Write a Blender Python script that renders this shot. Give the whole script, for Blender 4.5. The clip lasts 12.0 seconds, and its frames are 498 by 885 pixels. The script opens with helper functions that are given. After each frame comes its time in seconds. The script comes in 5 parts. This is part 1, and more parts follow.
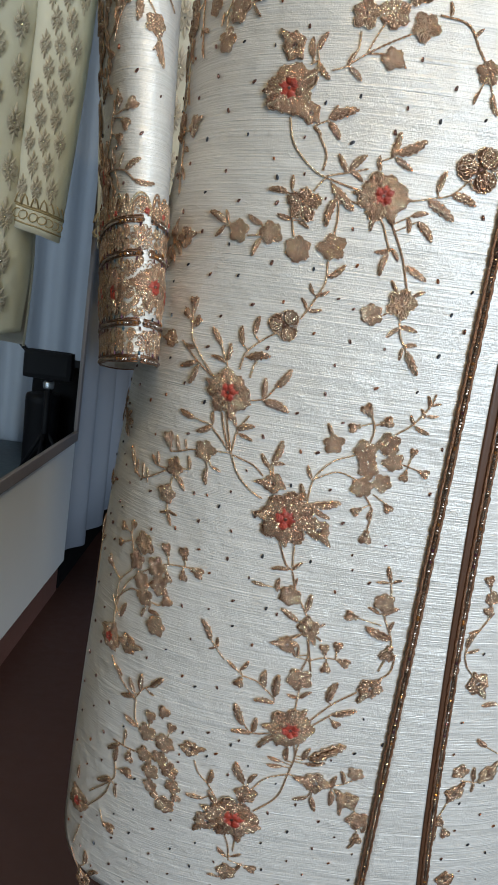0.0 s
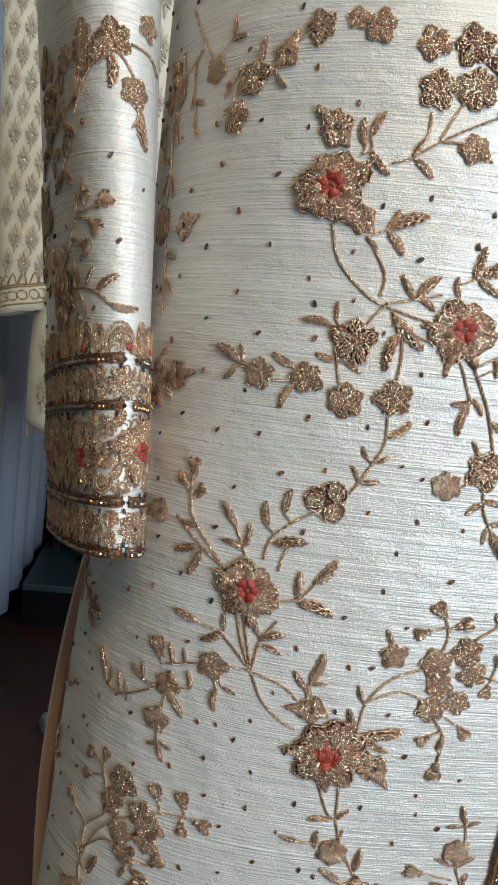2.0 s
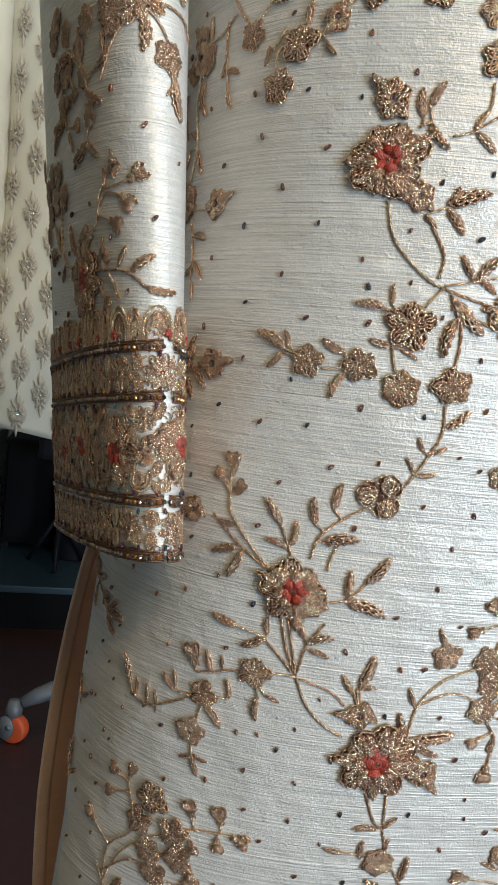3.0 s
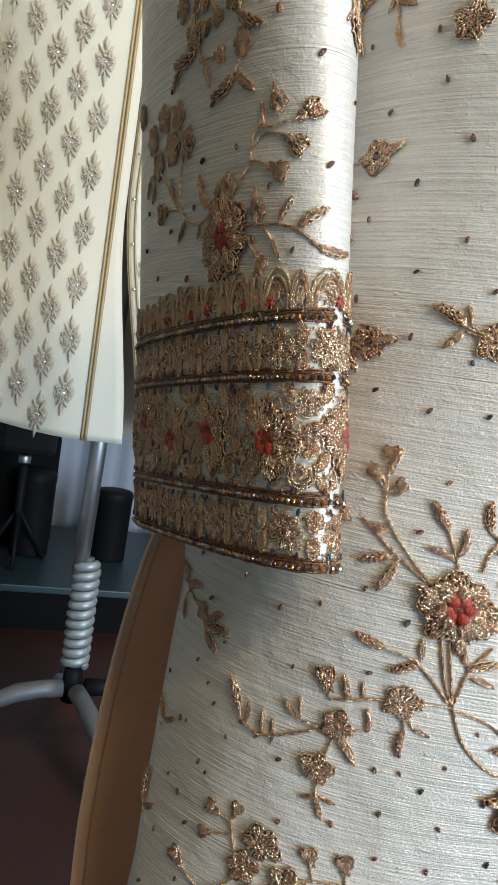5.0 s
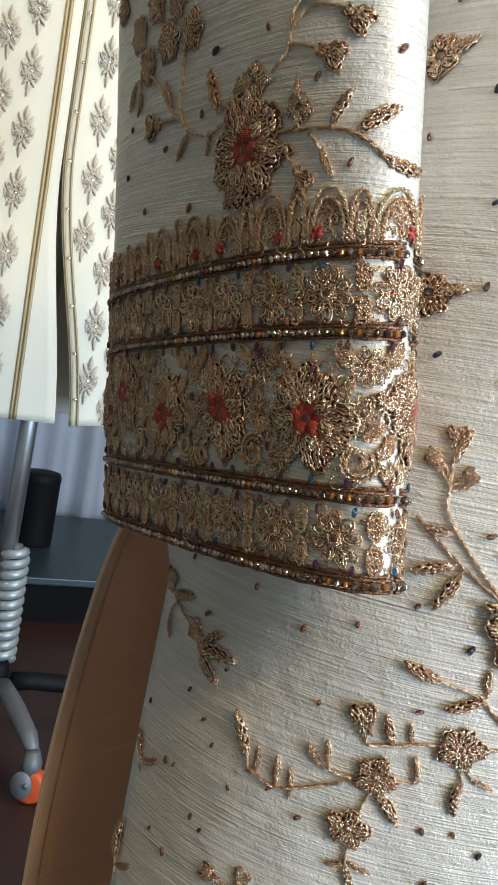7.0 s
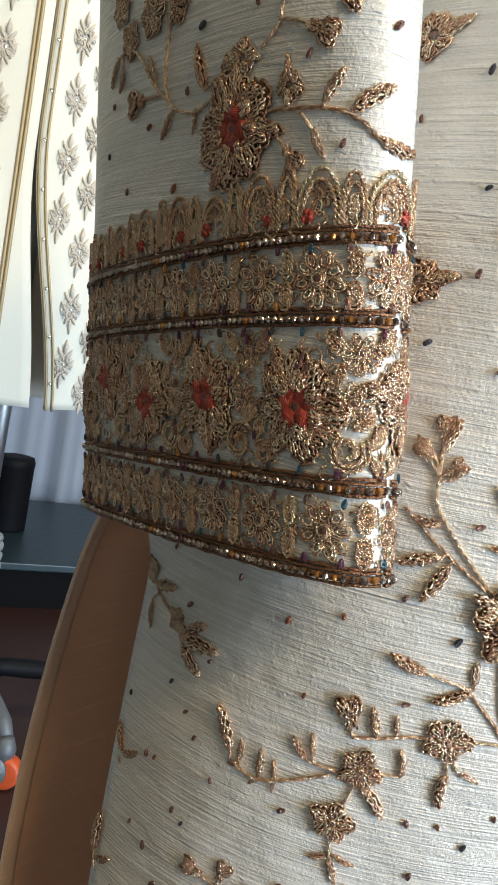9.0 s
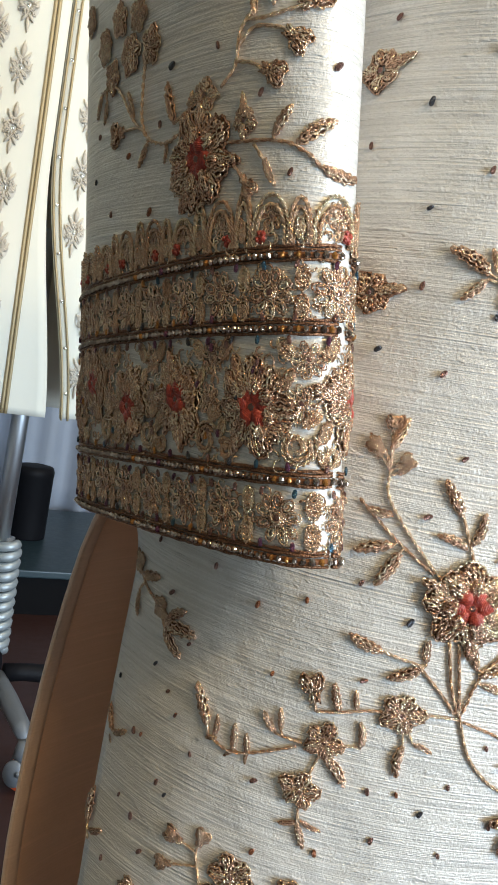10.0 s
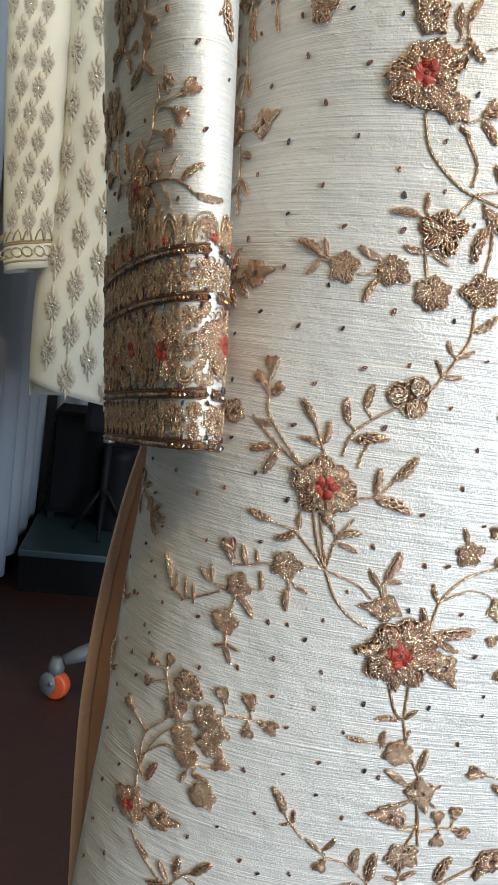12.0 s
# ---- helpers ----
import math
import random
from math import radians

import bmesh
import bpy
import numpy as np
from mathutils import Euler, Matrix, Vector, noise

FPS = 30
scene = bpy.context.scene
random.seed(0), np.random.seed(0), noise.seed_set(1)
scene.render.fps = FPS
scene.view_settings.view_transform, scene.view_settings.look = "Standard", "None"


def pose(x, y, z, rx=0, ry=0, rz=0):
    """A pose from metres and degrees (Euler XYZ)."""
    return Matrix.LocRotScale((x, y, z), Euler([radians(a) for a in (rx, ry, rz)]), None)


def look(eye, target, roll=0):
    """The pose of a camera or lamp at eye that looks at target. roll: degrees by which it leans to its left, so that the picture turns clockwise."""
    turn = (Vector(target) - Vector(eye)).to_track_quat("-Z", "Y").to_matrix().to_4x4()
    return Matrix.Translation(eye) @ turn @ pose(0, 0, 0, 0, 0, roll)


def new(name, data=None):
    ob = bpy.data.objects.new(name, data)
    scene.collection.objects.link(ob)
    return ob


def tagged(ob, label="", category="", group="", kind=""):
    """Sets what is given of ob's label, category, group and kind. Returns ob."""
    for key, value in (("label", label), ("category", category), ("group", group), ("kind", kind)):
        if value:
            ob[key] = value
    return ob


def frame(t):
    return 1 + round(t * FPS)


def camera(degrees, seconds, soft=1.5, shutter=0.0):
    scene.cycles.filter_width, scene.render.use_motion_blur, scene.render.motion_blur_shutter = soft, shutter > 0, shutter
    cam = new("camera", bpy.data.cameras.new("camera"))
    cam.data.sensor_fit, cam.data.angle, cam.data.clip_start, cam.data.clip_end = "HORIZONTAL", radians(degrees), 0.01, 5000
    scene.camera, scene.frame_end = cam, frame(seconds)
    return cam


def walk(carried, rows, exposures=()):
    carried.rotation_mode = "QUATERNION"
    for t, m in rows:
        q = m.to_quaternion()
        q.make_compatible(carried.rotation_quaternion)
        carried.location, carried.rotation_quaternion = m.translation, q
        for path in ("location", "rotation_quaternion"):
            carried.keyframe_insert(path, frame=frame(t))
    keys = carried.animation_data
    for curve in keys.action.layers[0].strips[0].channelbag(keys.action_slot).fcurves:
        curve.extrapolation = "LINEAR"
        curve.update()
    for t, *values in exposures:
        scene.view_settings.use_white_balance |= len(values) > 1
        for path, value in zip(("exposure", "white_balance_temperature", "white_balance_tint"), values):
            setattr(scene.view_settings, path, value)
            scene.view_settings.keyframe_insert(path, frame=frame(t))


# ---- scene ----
cam = camera(34.3, 12.0, 1.4)
PATH = [
    (0, (0.009, -0.001, 0.843), (0.024, 1.973, 0.526), 7.5),
    (0.5, (-0.003, 0.022, 0.867), (0.064, 2.007, 0.632), 6.6),
    (1, (-0.025, 0.073, 0.874), (0.097, 2.06, 0.684), 7.0),
    (1.5, (-0.041, 0.126, 0.876), (0.151, 2.109, 0.698), 7.2),
    (2, (-0.06, 0.155, 0.895), (0.196, 2.129, 0.709), 6.4),
    (2.5, (-0.066, 0.169, 0.891), (0.264, 2.133, 0.707), 5.4),
    (3, (-0.103, 0.186, 0.888), (0.302, 2.135, 0.699), 6.0),
    (3.5, (-0.132, 0.204, 0.885), (0.277, 2.152, 0.687), 6.4),
    (3.7, (-0.143, 0.213, 0.882), (0.296, 2.155, 0.693), 6.4),
    (5.3, (-0.178, 0.265, 0.868), (0.367, 2.181, 0.694), 8.5),
    (5.5, (-0.181, 0.271, 0.868), (0.358, 2.188, 0.689), 8.6),
    (6, (-0.184, 0.299, 0.861), (0.409, 2.199, 0.671), 8.8),
    (6.5, (-0.186, 0.318, 0.856), (0.465, 2.199, 0.653), 8.9),
    (7, (-0.183, 0.337, 0.856), (0.537, 2.194, 0.669), 9.5),
    (7.2, (-0.182, 0.341, 0.855), (0.562, 2.189, 0.675), 9.8),
    (8.8, (-0.187, 0.348, 0.856), (0.603, 2.173, 0.644), 10.0),
    (9, (-0.184, 0.344, 0.856), (0.597, 2.172, 0.643), 10.0),
    (9.5, (-0.179, 0.329, 0.862), (0.585, 2.166, 0.658), 9.7),
    (10, (-0.177, 0.314, 0.858), (0.554, 2.165, 0.659), 9.4),
    (10.5, (-0.171, 0.285, 0.853), (0.492, 2.16, 0.649), 9.3),
    (11, (-0.159, 0.25, 0.849), (0.413, 2.154, 0.632), 8.7),
    (11.5, (-0.137, 0.208, 0.851), (0.275, 2.153, 0.635), 8.1),
    (12, (-0.101, 0.157, 0.85), (0.201, 2.121, 0.622), 7.3),
]
walk(cam, [(t, look(eye, target, roll)) for t, eye, target, roll in PATH],
     [(0.0, -0.36), (2.5, -0.32), (3.7, -0.14), (5.5, 0.18), (7.0, 0.30), (9.0, 0.42), (10.5, 0.38), (12.0, 0.12)])

# ---- world and lights ----
world = bpy.data.worlds.new("room_air")
world.use_nodes = True
scene.world = world
world.node_tree.nodes["Background"].inputs["Color"].default_value = (0.55, 0.62, 0.72, 1)
world.node_tree.nodes["Background"].inputs["Strength"].default_value = 0.012


def area_lamp(name, eye, target, w, h, watts, colour):
    data = bpy.data.lights.new(name, "AREA")
    data.shape, data.size, data.size_y, data.energy, data.color = "RECTANGLE", w, h, watts, colour
    ob = new(name, data)
    ob.matrix_world = look(eye, target)
    return ob


# daylight in the window's opening, and two added warm fills below the ceiling, out of view
area_lamp("shopfront_daylight", (1.72, -2.42, 1.12), (0.25, 0.4, 0.95), 1.38, 2.0, 172, (0.66, 0.83, 1.0))
area_lamp("tube_light", (1.10, 1.10, 2.58), (-0.1, 1.95, 0.9), 1.2, 0.12, 16, (1.0, 0.86, 0.62))
area_lamp("tube_light_rear", (0.40, -1.60, 2.58), (0.0, 0.4, 0.7), 1.2, 0.12, 38, (1.0, 0.74, 0.38))


# ---- materials ----
class Nodes:
    """A small builder of node materials."""

    def __init__(self, name):
        self.mat = bpy.data.materials.new(name)
        self.mat.use_nodes = True
        self.t = self.mat.node_tree
        self.bsdf = self.t.nodes["Principled BSDF"]

    def node(self, kind, **inputs):
        n = self.t.nodes.new(kind)
        for k, v in inputs.items():
            key = k.replace("_", " ")
            if isinstance(v, bpy.types.NodeSocket):
                self.t.links.new(v, n.inputs[key])
            else:
                n.inputs[key].default_value = v
        return n

    def coords(self, scale, source="Object"):
        c = self.t.nodes.new("ShaderNodeTexCoord")
        m = self.node("ShaderNodeMapping", Scale=scale)
        self.t.links.new(c.outputs[source], m.inputs["Vector"])
        return m.outputs["Vector"]

    def noise(self, scale, detail=3.0, rough=0.5, stretch=(1, 1, 1)):
        return self.node("ShaderNodeTexNoise", Vector=self.coords(stretch), Scale=scale, Detail=detail, Roughness=rough).outputs["Fac"]

    def ramp(self, fac, *stops):
        n = self.t.nodes.new("ShaderNodeValToRGB")
        self.t.links.new(fac, n.inputs["Fac"])
        els = n.color_ramp.elements
        while len(els) < len(stops):
            els.new(0.5)
        for e, (p, c) in zip(els, stops):
            e.position, e.color = p, (*c, 1)
        return n.outputs["Color"]

    def mix(self, fac, a, b, mode="MIX"):
        n = self.t.nodes.new("ShaderNodeMix")
        n.data_type, n.blend_type = "RGBA", mode
        for i, v in ((0, fac), (6, a), (7, b)):
            if isinstance(v, bpy.types.NodeSocket):
                self.t.links.new(v, n.inputs[i])
            else:
                n.inputs[i].default_value = v if i == 0 else (*v, 1)
        return n.outputs[2]

    def maths(self, op, a, b=0.0):
        n = self.t.nodes.new("ShaderNodeMath")
        n.operation = op
        for i, v in enumerate((a, b)):
            if isinstance(v, bpy.types.NodeSocket):
                self.t.links.new(v, n.inputs[i])
            else:
                n.inputs[i].default_value = v
        return n.outputs[0]

    def bump(self, height, dist, strength=1.0, normal=None):
        n = self.node("ShaderNodeBump", Height=height, Distance=dist, Strength=strength)
        if normal is not None:
            self.t.links.new(normal, n.inputs["Normal"])
        return n.outputs["Normal"]

    def set(self, **inputs):
        for k, v in inputs.items():
            key = k.replace("_", " ")
            if isinstance(v, bpy.types.NodeSocket):
                self.t.links.new(v, self.bsdf.inputs[key])
            else:
                self.bsdf.inputs[key].default_value = (*v, 1) if isinstance(v, tuple) and len(v) == 3 else v
        return self.mat


def raw_silk(name, light, dark, rough=0.31, relief=1.0, shine=0.7, lustre=0.14):
    """Hand-woven silk: long uneven weft threads, a finer warp across them, stray thick slubs and soft creases."""
    n = Nodes(name)
    weft = n.noise(1.0, 2.0, 0.55, (11, 11, 900))
    fine = n.noise(1.0, 2.0, 0.6, (40, 40, 2600))
    slub = n.noise(1.0, 2.0, 0.5, (9, 9, 330))
    warp = n.noise(1.0, 1.0, 0.5, (1500, 1500, 120))
    grain = n.noise(900.0, 2.0, 0.6)
    knots = n.noise(1.0, 1.0, 0.5, (240, 240, 620))
    cloud = n.noise(6.0, 4.0, 0.6)
    stain = n.noise(34.0, 3.0, 0.6)
    crease = n.noise(1.0, 3.0, 0.55, (16, 16, 22))
    pucker = n.noise(1.0, 2.0, 0.5, (60, 60, 120))
    thread_up = n.ramp(weft, (0.36, (0, 0, 0)), (0.66, (1, 1, 1)))
    thick = n.ramp(slub, (0.60, (0, 0, 0)), (0.72, (1, 1, 1)))
    # highlights on raised threads are put into the colour: paler ridges, darker hollows
    pale = tuple(min(1, c * 1.20) for c in light)
    tone = n.mix(thread_up, dark, light)
    tone = n.mix(n.maths("MULTIPLY", fine, 0.55), tone, pale)
    tone = n.mix(n.maths("MULTIPLY", thick, 0.65), tone, pale)
    tone = n.mix(n.maths("MULTIPLY", n.ramp(grain, (0.42, (0, 0, 0)), (0.70, (1, 1, 1))), 0.35), tone, dark)
    tone = n.mix(n.maths("MULTIPLY", cloud, 0.22), tone, dark)
    tone = n.mix(n.maths("MULTIPLY", stain, 0.16), tone, dark)
    b = n.bump(crease, 0.006, 0.5)
    b = n.bump(pucker, 0.0030, 0.45 * relief, b)
    b = n.bump(thick, 0.0004, 0.6 * relief, b)
    b = n.bump(thread_up, 0.00026, 0.75 * relief, b)
    b = n.bump(fine, 0.00018, 0.7 * relief, b)
    b = n.bump(warp, 0.00012, 0.5 * relief, b)
    b = n.bump(grain, 0.00055, 0.6 * relief, b)
    b = n.bump(n.ramp(knots, (0.62, (0, 0, 0)), (0.74, (1, 1, 1))), 0.00035, 0.45 * relief, b)
    r = n.maths("ADD", n.maths("MULTIPLY", fine, 0.22), rough - 0.11)
    return n.set(Base_Color=tone, Roughness=r, Metallic=lustre, Normal=b, Specular_IOR_Level=shine)


def plain(name, colour, rough, metal=0.0, grain=60.0, vary=0.18, relief=0.0004, spec=0.5, coat=0.0):
    n = Nodes(name)
    big, fine = n.noise(6.0, 3.0), n.noise(grain, 4.0, 0.6)
    low = tuple(c * (1 - vary) for c in colour)
    col = n.mix(big, low, colour)
    col = n.mix(n.maths("MULTIPLY", fine, 0.4), col, tuple(min(1, c * (1 + vary)) for c in colour))
    r = n.maths("ADD", n.maths("MULTIPLY", fine, 0.2), rough - 0.1)
    return n.set(Base_Color=col, Roughness=r, Metallic=metal, Normal=n.bump(fine, relief, 0.6), Specular_IOR_Level=spec, Coat_Weight=coat)


def thread(name, light, dark, metal=0.75, rough=0.34, grain=2600.0, relief=0.0004):
    """Coiled metal thread: every strand has its own tone, every turn of the coil its own glint."""
    n = Nodes(name)
    geo = n.t.nodes.new("ShaderNodeNewGeometry")
    info = n.t.nodes.new("ShaderNodeObjectInfo")
    turns = n.node("ShaderNodeTexVoronoi", Vector=geo.outputs["Position"], Scale=grain)
    tone = n.ramp(geo.outputs["Random Per Island"], (0.0, dark), (0.6, light), (1.0, tuple(min(1, c * 1.25) for c in light)))
    tone = n.mix(n.maths("MULTIPLY", info.outputs["Random"], 0.25), tone, dark)
    # crevice shade between the turns, mixed into the base colour
    tone = n.mix(n.ramp(turns.outputs["Distance"], (0.30, (0, 0, 0)), (0.80, (0.85, 0.85, 0.85))), tone, dark)
    return n.set(Base_Color=tone, Metallic=metal, Roughness=rough, Normal=n.bump(turns.outputs["Distance"], -relief, 0.9))


SILK = raw_silk("ivory_raw_silk", (0.715, 0.688, 0.650), (0.53, 0.50, 0.452))
LINING = raw_silk("brown_satin_lining", (0.68, 0.425, 0.275), (0.61, 0.37, 0.235), 0.36, 0.12)
LINING_EDGE = raw_silk("pale_brown_satin", (0.68, 0.50, 0.385), (0.61, 0.435, 0.325), 0.4, 0.1)
GOLD = thread("antique_gold_thread", (1.0, 0.755, 0.54), (0.40, 0.21, 0.13), 0.78, 0.23, 1500.0, 0.0004)
CORD = thread("antique_gold_cord", (1.0, 0.755, 0.53), (0.47, 0.265, 0.16), 0.74, 0.23)
PAD = thread("gold_padding", (0.30, 0.165, 0.10), (0.17, 0.09, 0.052), 0.5, 0.38, 3200.0, 0.0005)
RED = thread("coral_red_thread", (0.44, 0.075, 0.043), (0.25, 0.028, 0.018), 0.0, 0.30, 1500.0, 0.0002)
BEAD = thread("bronze_crystal_beads", (0.62, 0.53, 0.45), (0.13, 0.09, 0.07), 0.9, 0.10, 900.0, 0.0001)
STONE = plain("dark_cut_stone", (0.24, 0.125, 0.10), 0.13, 0.8, 300, 0.5)
SLATE = plain("slate_cut_stone", (0.055, 0.055, 0.065), 0.10, 0.5, 300, 0.5)
EDGE = plain("dark_brown_satin", (0.075, 0.032, 0.014), 0.45, 0.0, 500)
PIPING = plain("brown_piping", (0.19, 0.075, 0.030), 0.5, 0.0, 500)
ROPE = thread("copper_brown_rope", (0.32, 0.16, 0.085), (0.10, 0.042, 0.022), 0.6, 0.34, 1600.0, 0.0004)
AMBER_DARK = plain("russet_cut_stone", (0.28, 0.10, 0.045), 0.12, 0.6, 300, 0.4)
AMBER = plain("amber_cut_bead", (0.50, 0.22, 0.06), 0.1, 0.7, 300, 0.3)
TEAL = plain("teal_cut_bead", (0.045, 0.10, 0.14), 0.08, 0.7, 300, 0.3)
PLUM = plain("plum_cut_bead", (0.13, 0.045, 0.085), 0.1, 0.7, 300, 0.3)
CHROME = plain("chromed_steel", (0.56, 0.60, 0.64), 0.46, 1.0, 200, 0.08, 0.0001)
RAIL = plain("mauve_grey_lacquer", (0.20, 0.185, 0.20), 0.45, 0.0, 90, 0.08)
PLINTH = plain("red_brown_wood", (0.17, 0.085, 0.075), 0.5, 0.0, 60, 0.3)
MATT_BLACK = plain("matt_black_board", (0.006, 0.006, 0.007), 0.8, 0.0, 100, 0.2, 0.0003, 0.1)
SPRING = plain("dull_steel", (0.40, 0.44, 0.46), 0.45, 0.45, 160, 0.15)
GREY_METAL = plain("grey_cast_metal", (0.17, 0.18, 0.195), 0.5, 0.3, 120)
BLACK = plain("black_plastic", (0.007, 0.007, 0.009), 0.6, 0.0, 150, 0.2, 0.0003, 0.15)
ORANGE = plain("orange_rubber", (0.66, 0.095, 0.025), 0.5, 0.0, 200)
PANEL = plain("cool_white_lacquer", (0.84, 0.89, 0.95), 0.4, 0.0, 90, 0.05, 0.0006)
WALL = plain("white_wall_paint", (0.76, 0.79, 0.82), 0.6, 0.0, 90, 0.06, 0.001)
# kept dark so the mostly unseen walls bounce little light onto the sleeve
WALL_DIM = plain("low_bounce_olive_paint", (0.10, 0.098, 0.08), 0.7, 0.0, 90, 0.1, 0.001)
CURTAIN = plain("pale_blue_curtain", (0.34, 0.385, 0.47), 0.8, 0.0, 300, 0.12)
FLOOR = plain("dark_red_floor", (0.046, 0.018, 0.015), 0.55, 0.0, 40, 0.3, 0.0006)
CEILING = plain("ceiling_paint", (0.45, 0.42, 0.36), 0.8, 0.0, 60, 0.05)
PLATFORM = plain("dark_teal_board", (0.022, 0.045, 0.058), 0.4, 0.0, 60, 0.3)
CREAM = plain("cream_cotton_silk", (0.70, 0.68, 0.595), 0.6, 0.0, 900, 0.06, 0.0003)
MOTIF = plain("grey_brown_embroidery", (0.56, 0.50, 0.42), 0.6, 0.0, 1500, 0.35)
BORDER = plain("dull_gold_border", (0.42, 0.33, 0.19), 0.5, 0.3, 1200, 0.3)
SEQUIN = plain("sequin", (0.85, 0.82, 0.74), 0.12, 0.9, 300, 0.1)
SKIN = plain("mannequin_grey_fibreglass", (0.35, 0.34, 0.33), 0.5)
MIRROR = Nodes("mirror_glass").set(Base_Color=(0.80, 0.86, 0.84), Metallic=1.0, Roughness=0.015)


# ---- mesh helpers ----
def mesh_from(verts, faces, smooth=True):
    me = bpy.data.meshes.new("mesh")
    me.from_pydata([tuple(v) for v in verts], [], faces)
    if smooth:
        me.polygons.foreach_set("use_smooth", [True] * len(me.polygons))
    me.update()
    return me


def part(name, data, material, parent=None, label=""):
    """One mesh object under a thing or a part; data is a mesh or a bmesh."""
    if isinstance(data, bmesh.types.BMesh):
        me = bpy.data.meshes.new(name)
        data.to_mesh(me)
        data.free()
        data = me
    if material is not None and not data.materials:
        data.materials.append(material)
    ob = new(name, data)
    ob.parent = parent
    if label:
        ob["label"] = label
    return ob


def thing(name, label, category, group="", at=(0, 0, 0), kind=""):
    ob = new(name)
    ob.location = at
    ob.empty_display_size = 0.05
    return tagged(ob, label, category, group, kind)


def box(lo, hi, bevel=0.0):
    bm = bmesh.new()
    bmesh.ops.create_cube(bm, size=1)
    lo, hi = Vector(lo), Vector(hi)
    for v in bm.verts:
        v.co = Vector([lo[i] + (v.co[i] + 0.5) * (hi[i] - lo[i]) for i in range(3)])
    if bevel:
        bmesh.ops.bevel(bm, geom=bm.edges[:], offset=bevel, segments=2, affect="EDGES", profile=0.7)
    return bm


def sweep(points, radius, sides=6, closed=False):
    """A tube along points; radius is a number or one number a point. Returns vertices and faces."""
    pts = [Vector(p) for p in points]
    n = len(pts)
    verts, faces = [], []
    side = None
    for i, p in enumerate(pts):
        a, b = pts[(i - 1) % n if closed else max(i - 1, 0)], pts[(i + 1) % n if closed else min(i + 1, n - 1)]
        d = (b - a).normalized()
        if side is None:
            side = d.orthogonal().normalized()
        side = (side - d * side.dot(d)).normalized()
        other = d.cross(side)
        r = radius[i] if isinstance(radius, (list, tuple)) else radius
        for k in range(sides):
            w = 2 * math.pi * k / sides
            verts.append(p + r * (math.cos(w) * side + math.sin(w) * other))
    rings = n if closed else n - 1
    for i in range(rings):
        for k in range(sides):
            a, b = i * sides + k, i * sides + (k + 1) % sides
            c, d = ((i + 1) % n) * sides + (k + 1) % sides, ((i + 1) % n) * sides + k
            faces.append((a, b, c, d))
    if not closed:
        faces.append(tuple(range(sides))[::-1])
        faces.append(tuple((n - 1) * sides + k for k in range(sides)))
    return verts, faces


class Soup:
    """Collects pieces into one mesh."""

    def __init__(self):
        self.v, self.f, self.m = [], [], []

    def add(self, verts, faces, slot=0):
        o = len(self.v)
        self.v += [tuple(v) for v in verts]
        self.f += [tuple(i + o for i in f) for f in faces]
        self.m += [slot] * len(faces)

    def mesh(self, *materials, smooth=True):
        me = mesh_from(self.v, self.f, smooth)
        for m in materials:
            me.materials.append(m)
        if len(materials) > 1:
            me.polygons.foreach_set("material_index", self.m)
        return me


def grid_mesh(rows, closed=False):
    """A sheet from rows of points, all rows of one length; closed: its last column joins its first."""
    w = len(rows[0])
    verts = [p for r in rows for p in r]
    faces = [(i * w + j, i * w + (j + 1) % w, (i + 1) * w + (j + 1) % w, (i + 1) * w + j) for i in range(len(rows) - 1) for j in range(w if closed else w - 1)]
    return mesh_from(verts, faces)


def thicken(ob, t, offset=-1.0):
    m = ob.modifiers.new("thickness", "SOLIDIFY")
    m.thickness, m.offset = t, offset
    return ob


def smoothstep(a, b, x):
    w = min(1.0, max(0.0, (x - a) / (b - a)))
    return w * w * (3 - 2 * w)


# ---- the room ----
def structure(name, bm, material, label):
    return tagged(part(name, bm, material), label, name.split("_")[0], "", "structure")


structure("floor", box((-0.62, -2.6, -0.1), (2.6, 4.0, 0.0)), FLOOR, "dark red-brown smooth floor, in shade")
structure("ceiling", box((-0.62, -2.6, 2.65), (2.6, 4.0, 2.75)), CEILING, "beige painted ceiling")
structure("wall_west", box((-0.62, -2.6, 0.0), (-0.475, 4.0, 2.65)), WALL_DIM, "wall that carries the mirror, dark grey-olive to bounce little light")
structure("wall_north", box((-0.475, 3.85, 0.0), (2.45, 4.0, 2.65)), WALL, "white painted wall behind the curtain")
structure("wall_east", box((2.45, -2.6, 0.0), (2.6, 4.0, 2.65)), WALL_DIM, "unseen wall, dark grey-olive to bounce little light")
bm = box((-0.475, -2.6, 0.0), (1.0, -2.45, 2.65))
for lo, hi in (((2.44, -2.6, 0.0), (2.45, -2.45, 2.65)), ((1.0, -2.6, 0.0), (2.44, -2.45, 0.08)), ((1.0, -2.6, 2.2), (2.44, -2.45, 2.65))):
    piece = box(lo, hi)
    me = bpy.data.meshes.new("piece")
    piece.to_mesh(me)
    bm.from_mesh(me)
structure("wall_south", bm, WALL_DIM, "unseen wall with a tall glazed opening, dark grey-olive to bounce little light")

# ---- the ivory kurta ----
MID = 0.1072        # x of the front's middle
GIRTH = {}


